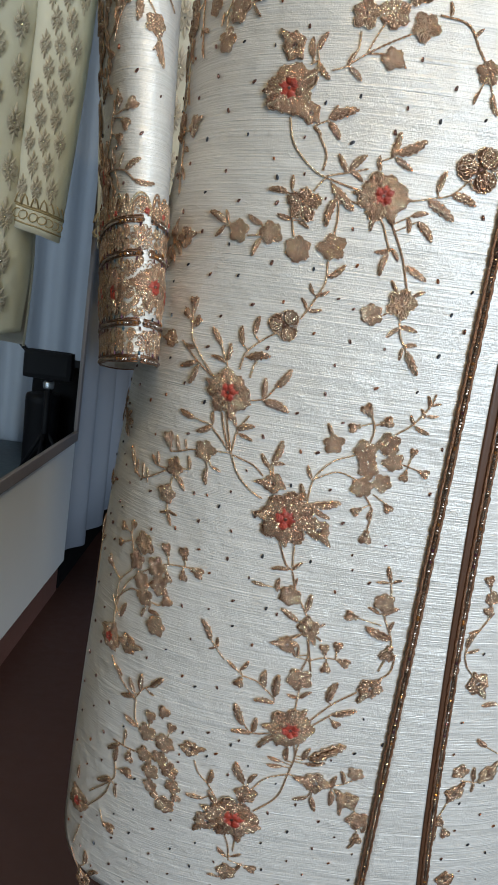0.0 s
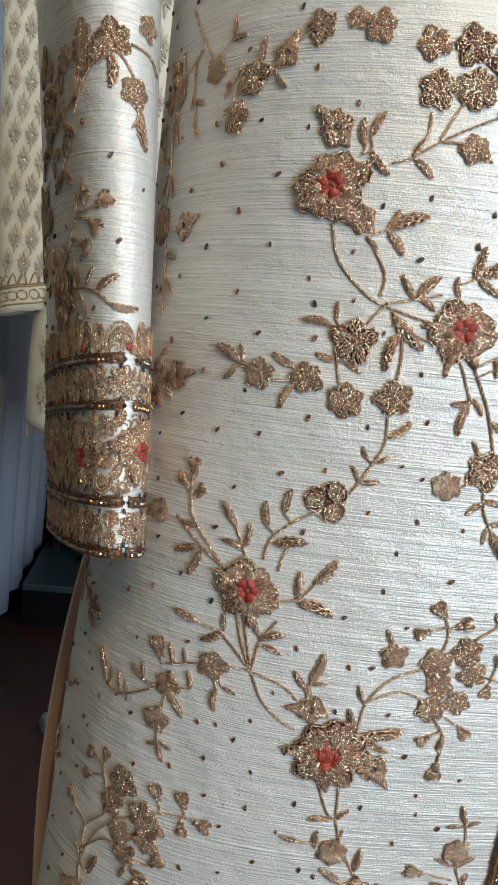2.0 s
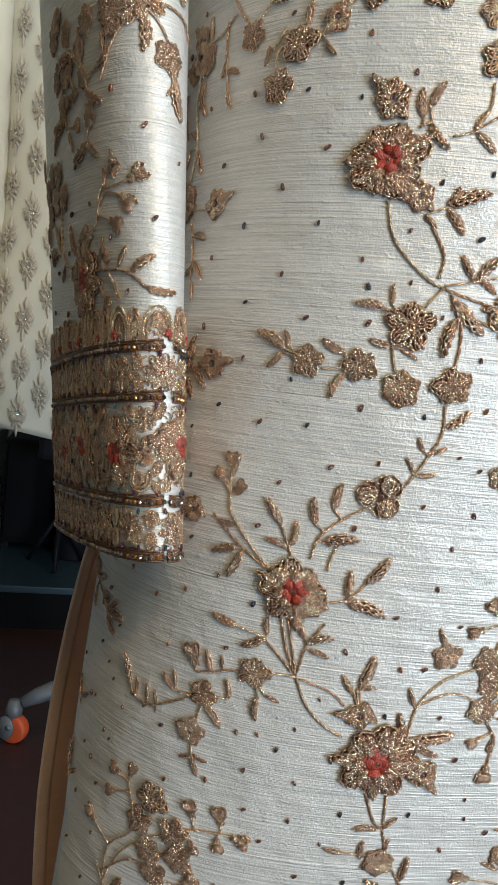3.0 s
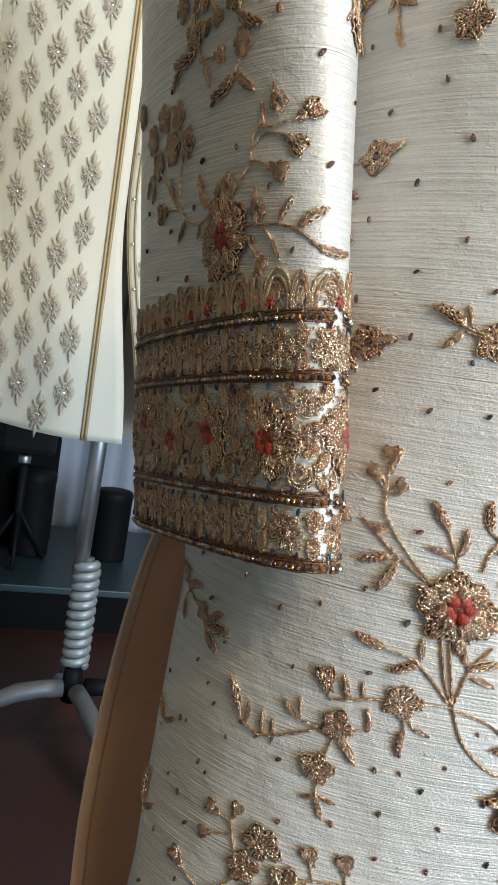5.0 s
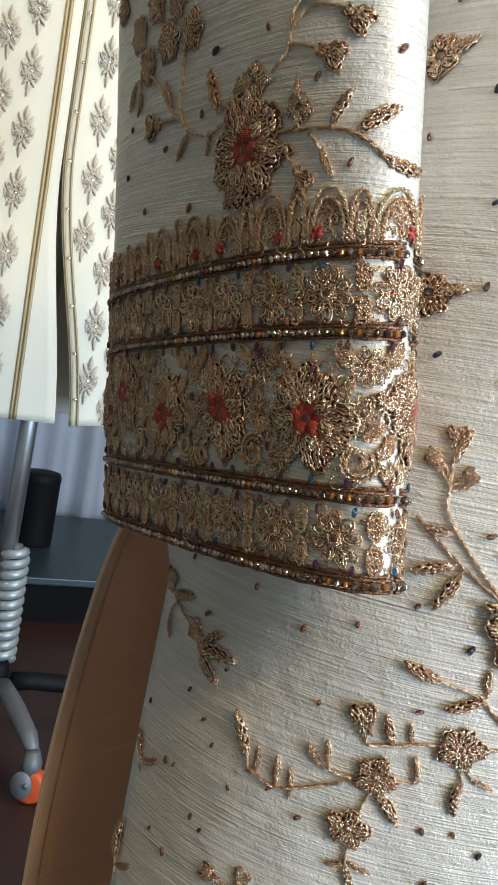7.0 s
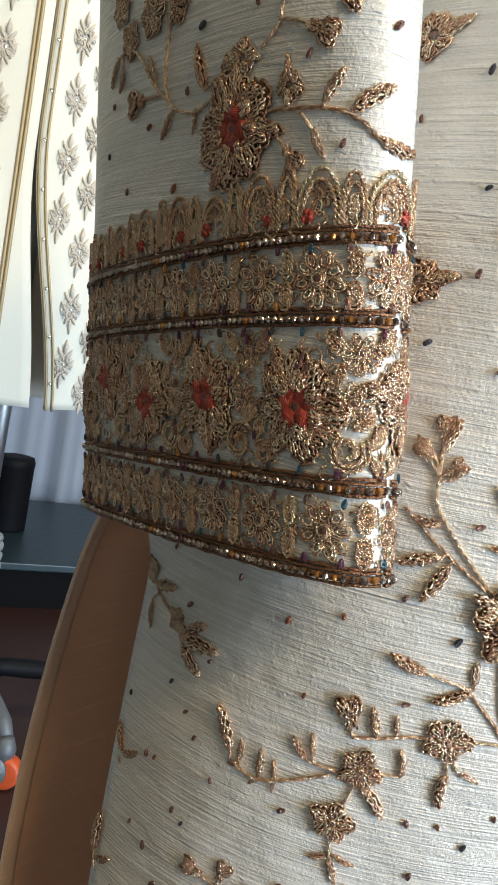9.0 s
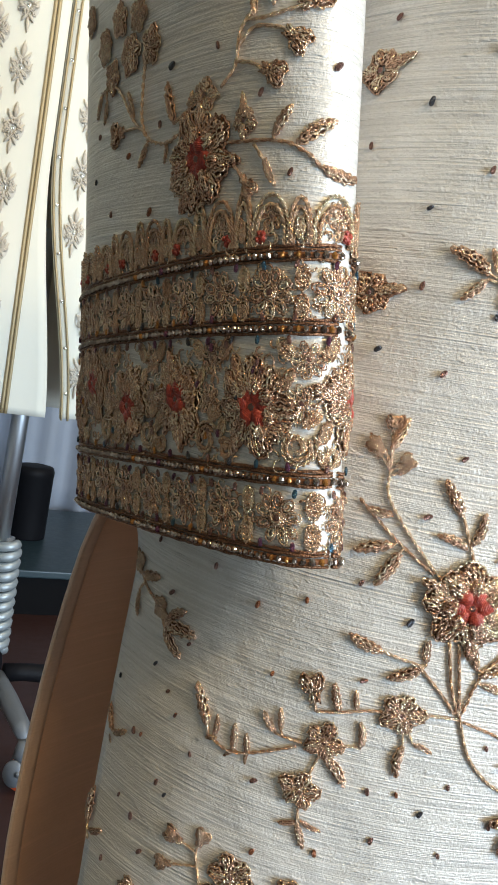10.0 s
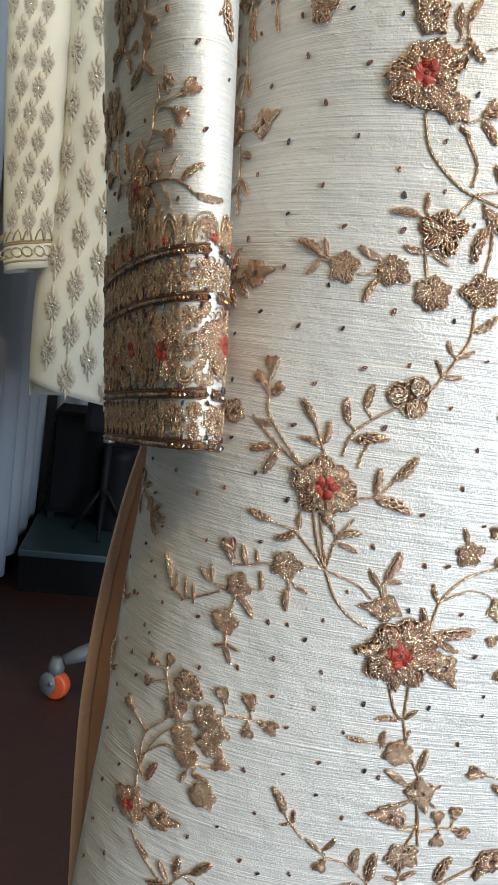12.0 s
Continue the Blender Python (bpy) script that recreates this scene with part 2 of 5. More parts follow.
def front_section(z):
    """The front's left half at height z: x, y and the length along the cloth from the middle."""
    k = round(z, 3)
    if k not in GIRTH:
        d = k - 0.8
        half = 0.1925 - 0.1126 * min(d, 0.15) + 0.035 * smoothstep(1.10, 1.36, k)
        near = 0.5105 - 0.1269 * d + 0.222 * d * d
        if k > 1.36:
            s = math.sqrt(max(0.0, 1 - ((k - 1.36) / 0.10) ** 2))
            half, near = 0.075 + (half - 0.075) * s, near + 0.09 * (1 - s)
        th = np.linspace(0, math.pi / 2, 160)
        deep = 0.172 - (near - 0.5105 + 0.1269 * d - 0.222 * d * d)
        x = -half * np.sin(th) ** (2 / 2.55)
        y = near + deep * (1 - np.cos(th) ** (2 / 2.55))
        GIRTH[k] = (x, y, np.concatenate([[0], np.cumsum(np.hypot(np.diff(x), np.diff(y)))]))
    return GIRTH[k]


def on_body(u, z):
    x, y, s = front_section(z)
    dx = float(np.interp(abs(u), s, x))
    return Vector((MID + (dx if u < 0 else -dx), float(np.interp(abs(u), s, y)), z))


def facing_of(f, u, z):
    """The place and the frame (right, up, outward) of a cloth surface."""
    p = f(u, z)
    a = (f(u + 0.002, z) - f(u - 0.002, z)).normalized()
    b = (f(u, z + 0.002) - f(u, z - 0.002)).normalized()
    if f is on_sleeve:
        a = -a
    n = a.cross(b).normalized()
    return p, a, n.cross(a).normalized(), n


HEM, SLIT = 0.318, 0.80


def panel_edge(z):
    """How far the front panel reaches towards the side slit."""
    full = float(front_section(z)[2][-1])
    low = 0.240 + 0.16 * max(0.0, z - 0.62)
    w = low + (full - low) * smoothstep(0.765, SLIT, z)
    r = 0.05
    if z < HEM + r:
        w -= r - math.sqrt(max(0.0, r * r - (HEM + r - z) ** 2))
    return min(w, full)


KURTA = thing("kurta", "ivory raw silk kurta with gold floral embroidery on a mannequin", "kurta")
levels = [HEM + (1.458 - HEM) * i / 150 for i in range(151)]
front = part("front_panel", grid_mesh([[on_body(-panel_edge(z) + (panel_edge(z) + panel_edge(z)) * j / 90, z) for j in range(91)] for z in levels]), SILK, KURTA, "ivory slubbed raw silk")
thicken(front, 0.0012)


def back_point(f, z):
    """The back panel, f from -1 at one side edge to 1 at the other."""
    x, y, s = front_section(z)
    side_x, side_y = float(x[-1]), float(y[-1])
    g = 1 - smoothstep(0.74, 0.86, z)
    ex = -(0.2195 - 0.69 * max(0.0, z - 0.5) ** 2.6 - 0.07 * max(0.0, 0.58 - z) ** 1.25)
    ex, ey = side_x + (ex - side_x) * g, side_y + (0.738 - side_y) * g
    deep = 0.10 + 0.03 * g
    w = abs(f) * math.pi / 2
    flare = 1 - smoothstep(0.80, 0.95, z)
    px = ex * (math.sin(w) ** 0.8 * (1 - flare) + abs(f) * flare)
    py = ey + deep * math.cos(w) ** 0.8 * (1 - flare) + 0.085 * (1 - f * f) * flare + 0.006 * math.sin(9 * f + 6 * z) * (1 - f * f) * flare
    return Vector((MID + (px if f < 0 else -px), py, z))


back = part("back_panel", grid_mesh([[back_point(1 - 2 * j / 60, z) for j in range(61)] for z in levels[:-4]]), SILK, KURTA, "ivory raw silk")
thicken(back, 0.0012)
lining = part("lining", grid_mesh([[back_point(2 * j / 60 - 1, z + 0.001) - Vector((0, 0.0018, 0)) for j in range(61)] for z in levels[:70]]), LINING, KURTA, "brown satin lining showing through the side slit")
thicken(lining, 0.0008)
for side in (-1, 1):
    # the turned-in edge of the slit: a narrow doubled strip with a rounded rim
    rows = [[back_point(side * (1 - 0.036 * k / 4), z + 0.001) - Vector((0, 0.0026 + 0.0012 * math.sin(math.pi * k / 4), 0)) for k in (range(5) if side < 0 else range(4, -1, -1))] for z in levels[:66]]
    fold = part("hem_fold", grid_mesh(rows), LINING_EDGE, KURTA, "pale pinkish-brown satin fold along the slit")
    thicken(fold, 0.0006)
    s = Soup()
    s.add(*sweep([back_point(side, z + 0.001) - Vector((0, 0.0012, 0)) for z in levels[:66:2]], 0.0015, 6))
    part("rim", s.mesh(LINING_EDGE), None, fold)


# the sleeve: a flattened tube with its broad side outwards
def sleeve_section(z):
    k = ("s", round(z, 3))
    if k not in GIRTH:
        d = k[1] - 0.85
        cx, cy = -0.0892 - 0.0831 * d - 0.0378 * d * d, 0.6089 + 0.1179 * d - 0.0737 * d * d
        w, h, f = 0.085 - 0.0097 * d, 0.0205 + 0.0382 * d, 0.2399
        lift = smoothstep(1.12, 1.40, k[1])
        cx, w, h = cx + 0.11 * lift, w * (1 - 0.15 * lift), h * (1 + 0.9 * lift)
        th = np.linspace(0, 2 * math.pi, 241)
        a = -np.sign(np.sin(th)) * np.abs(np.sin(th)) ** (2 / 2.4) * h
        b = -np.sign(np.cos(th)) * np.abs(np.cos(th)) ** (2 / 2.4) * w
        x, y = cx + a * math.cos(f) - b * math.sin(f), cy + a * math.sin(f) + b * math.cos(f)
        GIRTH[k] = (x, y, np.concatenate([[0], np.cumsum(np.hypot(np.diff(x), np.diff(y)))]))
    return GIRTH[k]


def on_sleeve(v, z):
    """v runs along the cloth from the front fold over the outer side to the back."""
    x, y, s = sleeve_section(z)
    v = v % float(s[-1])
    return Vector((float(np.interp(v, s, x)), float(np.interp(v, s, y)), z))


def cuff_height(v, rise):
    """The height of a line that runs round the cuff, rise metres above its hem."""
    g = 0.368
    w = v % g
    w = w if w < g / 2 else g - w
    return 0.803 - 0.116 * w + rise


def sleeve_round(j, rise):
    """A point of the sleeve j of the way round, rise metres above the cuff's hem."""
    z = cuff_height(0.368 * j, rise)
    x, y, s = sleeve_section(z)
    w = j * float(s[-1])
    return Vector((float(np.interp(w, s, x)), float(np.interp(w, s, y)), z))


SLEEVE = part("sleeve", grid_mesh([[sleeve_round(1 - j / 180, 0.62 * i / 110) for j in range(180)] for i in range(111)], True), SILK, KURTA, "ivory raw silk sleeve")
thicken(SLEEVE, 0.0012)

# ---- embroidery: flowers, leaves and stems of coiled metal thread ----
def coil(points, thick, wobble=0.8):
    """A strand of twisted metal thread along points: a thin tube that swells at every turn and wavers a little."""
    pts = [Vector(p) for p in points]
    out = []
    for i in range(len(pts) - 1):
        n = max(1, round((pts[i + 1] - pts[i]).length / (thick * 1.9)))
        d = (pts[i + 1] - pts[i]).normalized()
        side = Vector((-d.y, d.x, 0))
        for k in range(n):
            w = 1.9 * len(out) + 40 * pts[0].x
            out.append(pts[i].lerp(pts[i + 1], k / n) + side * (thick * wobble * math.sin(w)) + Vector((0, 0, thick * 0.8 * math.cos(1.3 * w))))
    out.append(pts[-1])
    return sweep(out, [thick * (1.3 if i % 2 else 0.55) for i in range(len(out))], 4)


def ring(cx, cy, rx, ry, turn, h, thick, steps=10):
    """A closed strand: an ellipse whose middle lies at (cx, cy), arched to height h."""
    c, s = math.cos(turn), math.sin(turn)
    pts = []
    for i in range(steps):
        w = 2 * math.pi * i / steps
        a, b = rx * math.cos(w), ry * math.sin(w)
        pts.append((cx + a * c - b * s, cy + a * s + b * c, h * (0.75 + 0.25 * math.sin(w + 0.7))))
    return sweep(pts, [thick * (1.25 if i % 2 else 0.6) for i in range(steps)], 4, True)


def disc(soup, cx, cy, r, h, slot, steps=9):
    """A low padded dome."""
    verts = [(cx, cy, h)] + [(cx + r * math.cos(2 * math.pi * i / steps), cy + r * math.sin(2 * math.pi * i / steps), 0.01) for i in range(steps)]
    soup.add(verts, [(0, 1 + i, 1 + (i + 1) % steps) for i in range(steps)], slot)


def petal(soup, turn, reach, width, thick, rng, pointed=0.0, h=0.10, base=0.12, slot=0):
    """A petal that springs from the middle towards the angle turn: an outline of twisted thread, filled by long stitches."""
    d = Vector((math.cos(turn), math.sin(turn), 0))
    o = Vector((-d.y, d.x, 0))

    def at(t, side):
        half = width * (math.sin(math.pi * min(1.0, 0.12 + 0.88 * t) ** 0.8) ** 0.5 if t < 1 else 0.0) * (1 - pointed * t)
        p = d * (base + (reach - base) * t) + o * half * side
        return Vector((p.x, p.y, h * (0.55 + 0.45 * math.sin(math.pi * t)) + 0.5 * h * (1 - side * side)))

    pts = [at(t, -1) for t in (0.05, 0.3, 0.55, 0.8, 0.95)] + [at(1.0, 0)] + [at(t, 1) for t in (0.95, 0.8, 0.55, 0.3, 0.05)]
    pts = [p + Vector((rng.uniform(-1, 1), rng.uniform(-1, 1), 0)) * 0.015 for p in pts]
    soup.add(*coil(pts, thick), slot)
    fan = max(2, round(2 * width / (thick * 2.9)))
    for k in range(fan):
        s = (2 * (k + 0.5) / fan - 1) * 0.88
        far = (1.0 - 0.22 * s * s) * rng.uniform(0.86, 0.97)
        near = rng.uniform(0.02, 0.10)
        pts = [at(near + (far - near) * t, s * (0.55 + 0.45 * t)) + Vector((rng.uniform(-1, 1) * thick * 0.5, rng.uniform(-1, 1) * thick * 0.5, thick * rng.uniform(0.3, 1.2))) for t in (0, 0.35, 0.7, 1.0)]
        soup.add(*coil(pts, thick * rng.uniform(0.85, 1.15)), slot)
    m = d * (base + (reach - base) * 0.52)
    verts = [(m.x, m.y, h * 0.6)]
    for i in range(10):
        w = 2 * math.pi * i / 10
        q = m + d * (reach - base) * 0.47 * math.cos(w) + o * width * 0.92 * (1 - 0.5 * pointed) * math.sin(w)
        verts.append((q.x, q.y, h * 0.15))
    soup.add(verts, [(0, 1 + i, 1 + (i + 1) % 10) for i in range(10)], 1)


def gem(soup, r, h, slot):
    """A small cut stone in the middle of a flower."""
    verts = [(0, 0, h + r * 0.7)] + [(r * math.cos(w), r * math.sin(w), h) for w in (0.2, 1.25, 2.3, 3.34, 4.4, 5.4)]
    soup.add(verts, [(0, 1 + i, 1 + (i + 1) % 6) for i in range(6)], slot)


def red_heart(soup, r, h, rng, lobes=6):
    """Puffed lobes of satin stitch, each laid its own way, round a small stone."""
    disc(soup, 0, 0, r * 0.98, h * 1.25, 3, 12)
    for i in range(lobes):
        w = 2 * math.pi * (i + rng.uniform(-0.2, 0.2)) / lobes
        c = Vector((math.cos(w), math.sin(w), 0)) * r * rng.uniform(0.56, 0.64)
        w += math.pi / 2 + rng.uniform(-0.45, 0.45)
        d, o = Vector((math.cos(w), math.sin(w), 0)), Vector((-math.sin(w), math.cos(w), 0))
        high = h * rng.uniform(0.8, 1.25)
        for k in range(-5, 6):
            bow = 1 - (k / 6.2) ** 2
            half = r * 0.42 * bow ** 0.5 * rng.uniform(0.85, 1.12)
            pts = [c + d * half * t + o * (k * r * 0.068 + 0.06 * r * (1 - t * t)) + Vector((0, 0, high * (0.45 + 0.75 * bow * math.sqrt(max(0.0, 1.04 - t * t))))) for t in (-1, -0.6, 0, 0.6, 1)]
            soup.add(*sweep(pts, [r * 0.034, r * 0.05, r * 0.055, r * 0.05, r * 0.034], 4), 3)
    gem(soup, r * 0.20, h * 1.0, 2)


def flower_mesh(kind, seed):
    """A flower one unit in radius: f round rosette, g rosette with a pointed tip, b heart-shaped bud, h trefoil, o looped rosette, R large red-hearted bloom."""
    rng = random.Random(seed)
    s = Soup()
    if kind == "f":
        n = rng.choice((5, 5, 6))
        for i in range(n):
            petal(s, 2 * math.pi * (i + rng.uniform(-0.12, 0.12)) / n, rng.uniform(0.88, 1.06), 0.43, 0.055, rng)
        for i in range(3):
            s.add(*ring(0, 0, 0.20 - 0.05 * i, 0.17 - 0.04 * i, i, 0.20 + 0.02 * i, 0.045, 8))
        gem(s, 0.11, 0.22, 2)
    elif kind == "g":
        for i in range(5):
            petal(s, math.pi / 2 + 2 * math.pi * (i + 0.5 + rng.uniform(-0.12, 0.12)) / 5, rng.uniform(0.70, 0.88), 0.42, 0.056, rng, 0.1)
        petal(s, math.pi / 2 + rng.uniform(-0.15, 0.15), 1.45, 0.36, 0.052, rng, 0.7, 0.13)
        petal(s, -math.pi / 2 + rng.uniform(-0.4, 0.4), 1.02, 0.28, 0.052, rng, 0.5, 0.12)
        gem(s, 0.12, 0.24, 2)
    elif kind == "b":
        for w, reach in ((1.05, 1.05), (2.09, 1.05), (1.57, 0.86)):
            petal(s, w + rng.uniform(-0.1, 0.1), reach, 0.38, 0.075, rng, 0.0, 0.14, 0.0)
        for w in (-1.2, -1.95):
            petal(s, w, 0.62, 0.18, 0.06, rng, 0.3, 0.10, 0.0)
    elif kind == "h":
        for w in (0.5, 2.6, -1.5):
            petal(s, w + rng.uniform(-0.1, 0.1), 1.06, 0.60, 0.047, rng, -0.1)
        disc(s, 0, 0, 0.3, 0.10, 1)
        gem(s, 0.10, 0.18, 2)
    elif kind == "o":
        for i in range(9):
            w = 2 * math.pi * (i + rng.uniform(-0.15, 0.15)) / 9
            for k in (1.0, 0.55):
                v, f = ring(0.66 * math.cos(w), 0.66 * math.sin(w), 0.34 * k, 0.20 * k, w, 0.16 + 0.05 * (1 - k), 0.055, 16 if k == 1.0 else 10)
                s.add(v, f)
        for i in range(3):
            s.add(*ring(0, 0, 0.30 - 0.07 * i, 0.28 - 0.07 * i, i, 0.18 + 0.03 * i, 0.05, 9))
        gem(s, 0.15, 0.20, 2)
    else:
        n = 8
        for i in range(n):
            petal(s, 2 * math.pi * (i + rng.uniform(-0.22, 0.22)) / n, rng.uniform(0.84, 1.14), 0.37, 0.034, rng, -0.1, 0.08, 0.25)
        for i in range(7):
            petal(s, 2 * math.pi * (i + 0.5) / 7, rng.uniform(0.62, 0.78), 0.24, 0.034, rng, 0.1, 0.13, 0.25)
        for i in range(4):
            petal(s, rng.uniform(0, 6.28), rng.uniform(1.12, 1.26), 0.17, 0.034, rng, 0.4, 0.07, 0.5)
        red_heart(s, 0.48, 0.18, rng)
    return s.mesh(GOLD, PAD, STONE, RED)


def leaf_mesh(seed):
    """A leaf one unit long from its foot towards +y: an outline filled with long stitches, on a low padding."""
    rng = random.Random(seed)
    s = Soup()
    wide = rng.uniform(0.112, 0.140)
    bend = rng.uniform(-0.08, 0.08)

    def at(t, side):
        return Vector((side * wide * math.sin(math.pi * t ** 0.85) ** 0.6 + bend * math.sin(math.pi * t), t, 0.035 + 0.055 * (1 - side * side) * math.sin(math.pi * t)))

    ts = (0.0, 0.12, 0.3, 0.5, 0.7, 0.88, 1.0)
    for side in (-1, 1):
        s.add(*coil([at(t, side) for t in ts], 0.034))
    for k in range(3):
        side = (2 * (k + 0.5) / 3 - 1) * 0.74
        lo, hi = rng.uniform(0.03, 0.12), rng.uniform(0.86, 0.97)
        pts = [at(lo + (hi - lo) * t, side) + Vector((0, 0, 0.012 + 0.02 * rng.random())) for t in (0, 0.25, 0.5, 0.75, 1.0)]
        s.add(*coil(pts, 0.034 * rng.uniform(0.9, 1.15)))
    verts = [(bend, 0.45, 0.05)]
    for i in range(10):
        w = 2 * math.pi * i / 10
        t = 0.5 - 0.5 * math.cos(w)
        p = at(min(0.97, max(0.03, t)), 0.95 * math.copysign(1, math.sin(w)) if 0 < i < 10 and i != 5 else 0)
        verts.append((p.x, p.y, 0.005))
    s.add(verts, [(0, 1 + i, 1 + (i + 1) % 10) for i in range(10)], 1)
    return s.mesh(GOLD, PAD)


FLOWERS = {k: [flower_mesh(k, 7 * i + ord(k)) for i in range(4)] for k in "fgbhoR"}
LEAVES = [leaf_mesh(50 + i) for i in range(6)]
KEEP_OFF = []        # places already taken by embroidery: surface, along, height, radius
pick = random.Random(11)


def lay(ob, f, u, z, size, turn, lift=0.0004):
    """Lays a unit piece on a cloth surface."""
    p, a, b, n = facing_of(f, u, z)
    m = Matrix((a, b, n)).transposed().to_4x4()
    ob.matrix_local = Matrix.Translation(p + n * lift) @ m @ Matrix.Rotation(turn, 4, "Z") @ Matrix.Diagonal((size, size, size * pick.uniform(0.8, 1.1), 1))


def wrap(mesh, f, u, z, size, turn, lift=0.0004):
    """A copy of a unit piece, bent to follow a strongly curved cloth surface; returns the mesh, in the kurta's space."""
    c, s = math.cos(turn) * size, math.sin(turn) * size
    hand = -1 if f is on_sleeve else 1
    me = mesh.copy()
    for v in me.vertices:
        x, y, h = v.co
        p, a, b, n = facing_of(f, u + hand * (c * x - s * y), z + s * x + c * y)
        v.co = p + n * (lift + 0.65 * h * size)
    me.update()
    return me


def sew(name, mesh, parent, f, u, z, size, turn, label="", lift=0.0004):
    """A flower or leaf on the cloth: bent where the cloth curves, flat elsewhere."""
    if f is on_sleeve or u < -0.17:
        return part(name, wrap(mesh, f, u, z, size, turn, lift), None, parent, label)
    ob = part(name, mesh, None, parent, label)
    lay(ob, f, u, z, size, turn, lift)
    return ob


def smooth_path(flat, step=0.0014):
    """An even path through the given places (along, height, along, height ...)."""
    q = [Vector((flat[i], flat[i + 1])) for i in range(0, len(flat), 2)]
    q = [q[0] * 2 - q[1]] + q + [q[-1] * 2 - q[-2]]
    path = []
    for i in range(1, len(q) - 2):
        n = max(2, int((q[i + 1] - q[i]).length / step))
        for k in range(n):
            t = k / n
            a, b, c, d = q[i - 1], q[i], q[i + 1], q[i + 2]
            path.append(0.5 * (2 * b + (c - a) * t + (2 * a - 5 * b + 4 * c - d) * t * t + (3 * b - a - 3 * c + d) * t ** 3))
    return path + [q[-2]]


def cord(f, flat, r=0.00036):
    """A twisted two-strand cord sewn along a path."""
    soup = Soup()
    path = smooth_path(flat)
    for side in (0, math.pi):
        pts = []
        for i, q in enumerate(path):
            p, a, b, n = facing_of(f, q.x, q.y)
            t = path[min(i + 1, len(path) - 1)] - path[max(i - 1, 0)]
            across = (b * t.x - a * t.y * (-1 if f is on_sleeve else 1)).normalized()
            w = 1.5 * i + side
            pts.append(p + n * (0.0008 + 0.0003 * math.sin(w)) + across * r * math.cos(w))
        soup.add(*sweep(pts, [r * (1.25 if i % 2 else 0.85) for i in range(len(pts))], 5))
    return soup, path


def spray(f, flowers, leaves, stems):
    """One embroidered spray: stems, flowers and leaves; every leaf has a stalk to what is nearest."""
    ob = new("embroidered_spray")
    ob.parent = KURTA
    ob["label"] = "floral spray in antique gold thread"
    anchors = [Vector((u, z)) for kind, u, z, r in flowers if kind != "b"]
    for flat in stems:
        soup, path = cord(f, flat)
        part("stem", soup.mesh(CORD), None, ob)
        anchors.extend(path)
        KEEP_OFF.extend((f, q.x, q.y, 0.004) for q in path[::2])
    grow = 1.2 if f is on_sleeve else 0.99
    for kind, u, z, r in flowers:
        turn = pick.uniform(-0.5, 0.5) if kind == "h" else pick.uniform(0, 6.28)
        if kind in "bg":
            here = Vector((u, z))
            near = min((q for q in anchors if (q - here).length > r * 0.6), key=lambda q: (q - here).length, default=here - Vector((0, 0.01)))
            away = here - near
            turn = math.atan2(away.y, -away.x if f is on_sleeve else away.x) - math.pi / 2
        sew("flower", pick.choice(FLOWERS[kind]), ob, f, u, z, r * (1.5 if kind == "R" and f is on_sleeve else grow), turn, "gold bloom with a coral red heart" if kind == "R" else "")
        KEEP_OFF.append((f, u, z, r * 1.1))
    feet = [Vector((u, z)) for u, z, u2, z2 in leaves] + [Vector((u, z)) for kind, u, z, r in flowers if kind == "b"]
    for foot in feet:
        near = min(anchors, key=lambda q: (q - foot).length, default=None)
        if near is not None and 0.0012 < (near - foot).length < 0.020:
            soup, path = cord(f, (near.x, near.y, foot.x, foot.y), 0.00032)
            part("stalk", soup.mesh(CORD), None, ob)
    for u, z, u2, z2 in leaves:
        sew("leaf", pick.choice(LEAVES), ob, f, u, z, math.hypot(u2 - u, z2 - z) * 1.02, math.atan2(z2 - z, (u - u2) if f is on_sleeve else (u2 - u)) - math.pi / 2)
        KEEP_OFF.append((f, (u + u2) / 2, (z + z2) / 2, 0.006))
    return ob


# high red spray
spray(on_body,
      flowers=[("R", -.0989, .977, .0163), ("g", -.0997, 1.0012, .0097), ("g", -.0837, .9638, .0077)],
      leaves=[(-.087, .9947, -.0886, 1.006), (-.0849, .9986, -.0799, 1.0088), (-.084, .9926, -.0753, .9831), (-.0813, .9563, -.0759, .9516), (-.0726, .9611, -.0683, .9691), (-.072, .9611, -.0556, .9673), (-.0723, .9596, -.0646, .9501)],
      stems=[(-.0966, .9612, -.0926, .9472, -.0844, .9374, -.0753, .9304, -.0691, .9279), (-.0773, .9522, -.0711, .9412, -.0718, .9318), (-.0764, .9587, -.0724, .9603), (-.0882, .9909, -.0833, .9932), (-.0747, .9879, -.0661, .9906)])
# flower bunch by the chest
spray(on_body,
      flowers=[("f", -.0635, 1.0378, .0075), ("f", -.0467, 1.0384, .009), ("f", -.0318, 1.0329, .0085), ("f", -.059, 1.0196, .0091), ("f", -.0432, 1.0208, .0092), ("f", -.0248, 1.0153, .0087), ("f", -.0406, .9965, .0071), ("f", -.0867, 1.0436, .0076), ("f", -.0966, 1.0471, .0053)],
      leaves=[(-.0662, .9914, -.0618, .999), (-.0651, .9905, -.0568, .9832), (-.0367, .996, -.0324, .992)],
      stems=[(-.0662, .9911, -.0546, .9989, -.0428, 1.0056, -.0285, 1.0126), (-.0662, .9911, -.0612, 1.0002, -.0609, 1.0101), (-.0559, .9988, -.0501, 1.0112, -.0466, 1.0165), (-.0545, .9984, -.0464, .9988)])
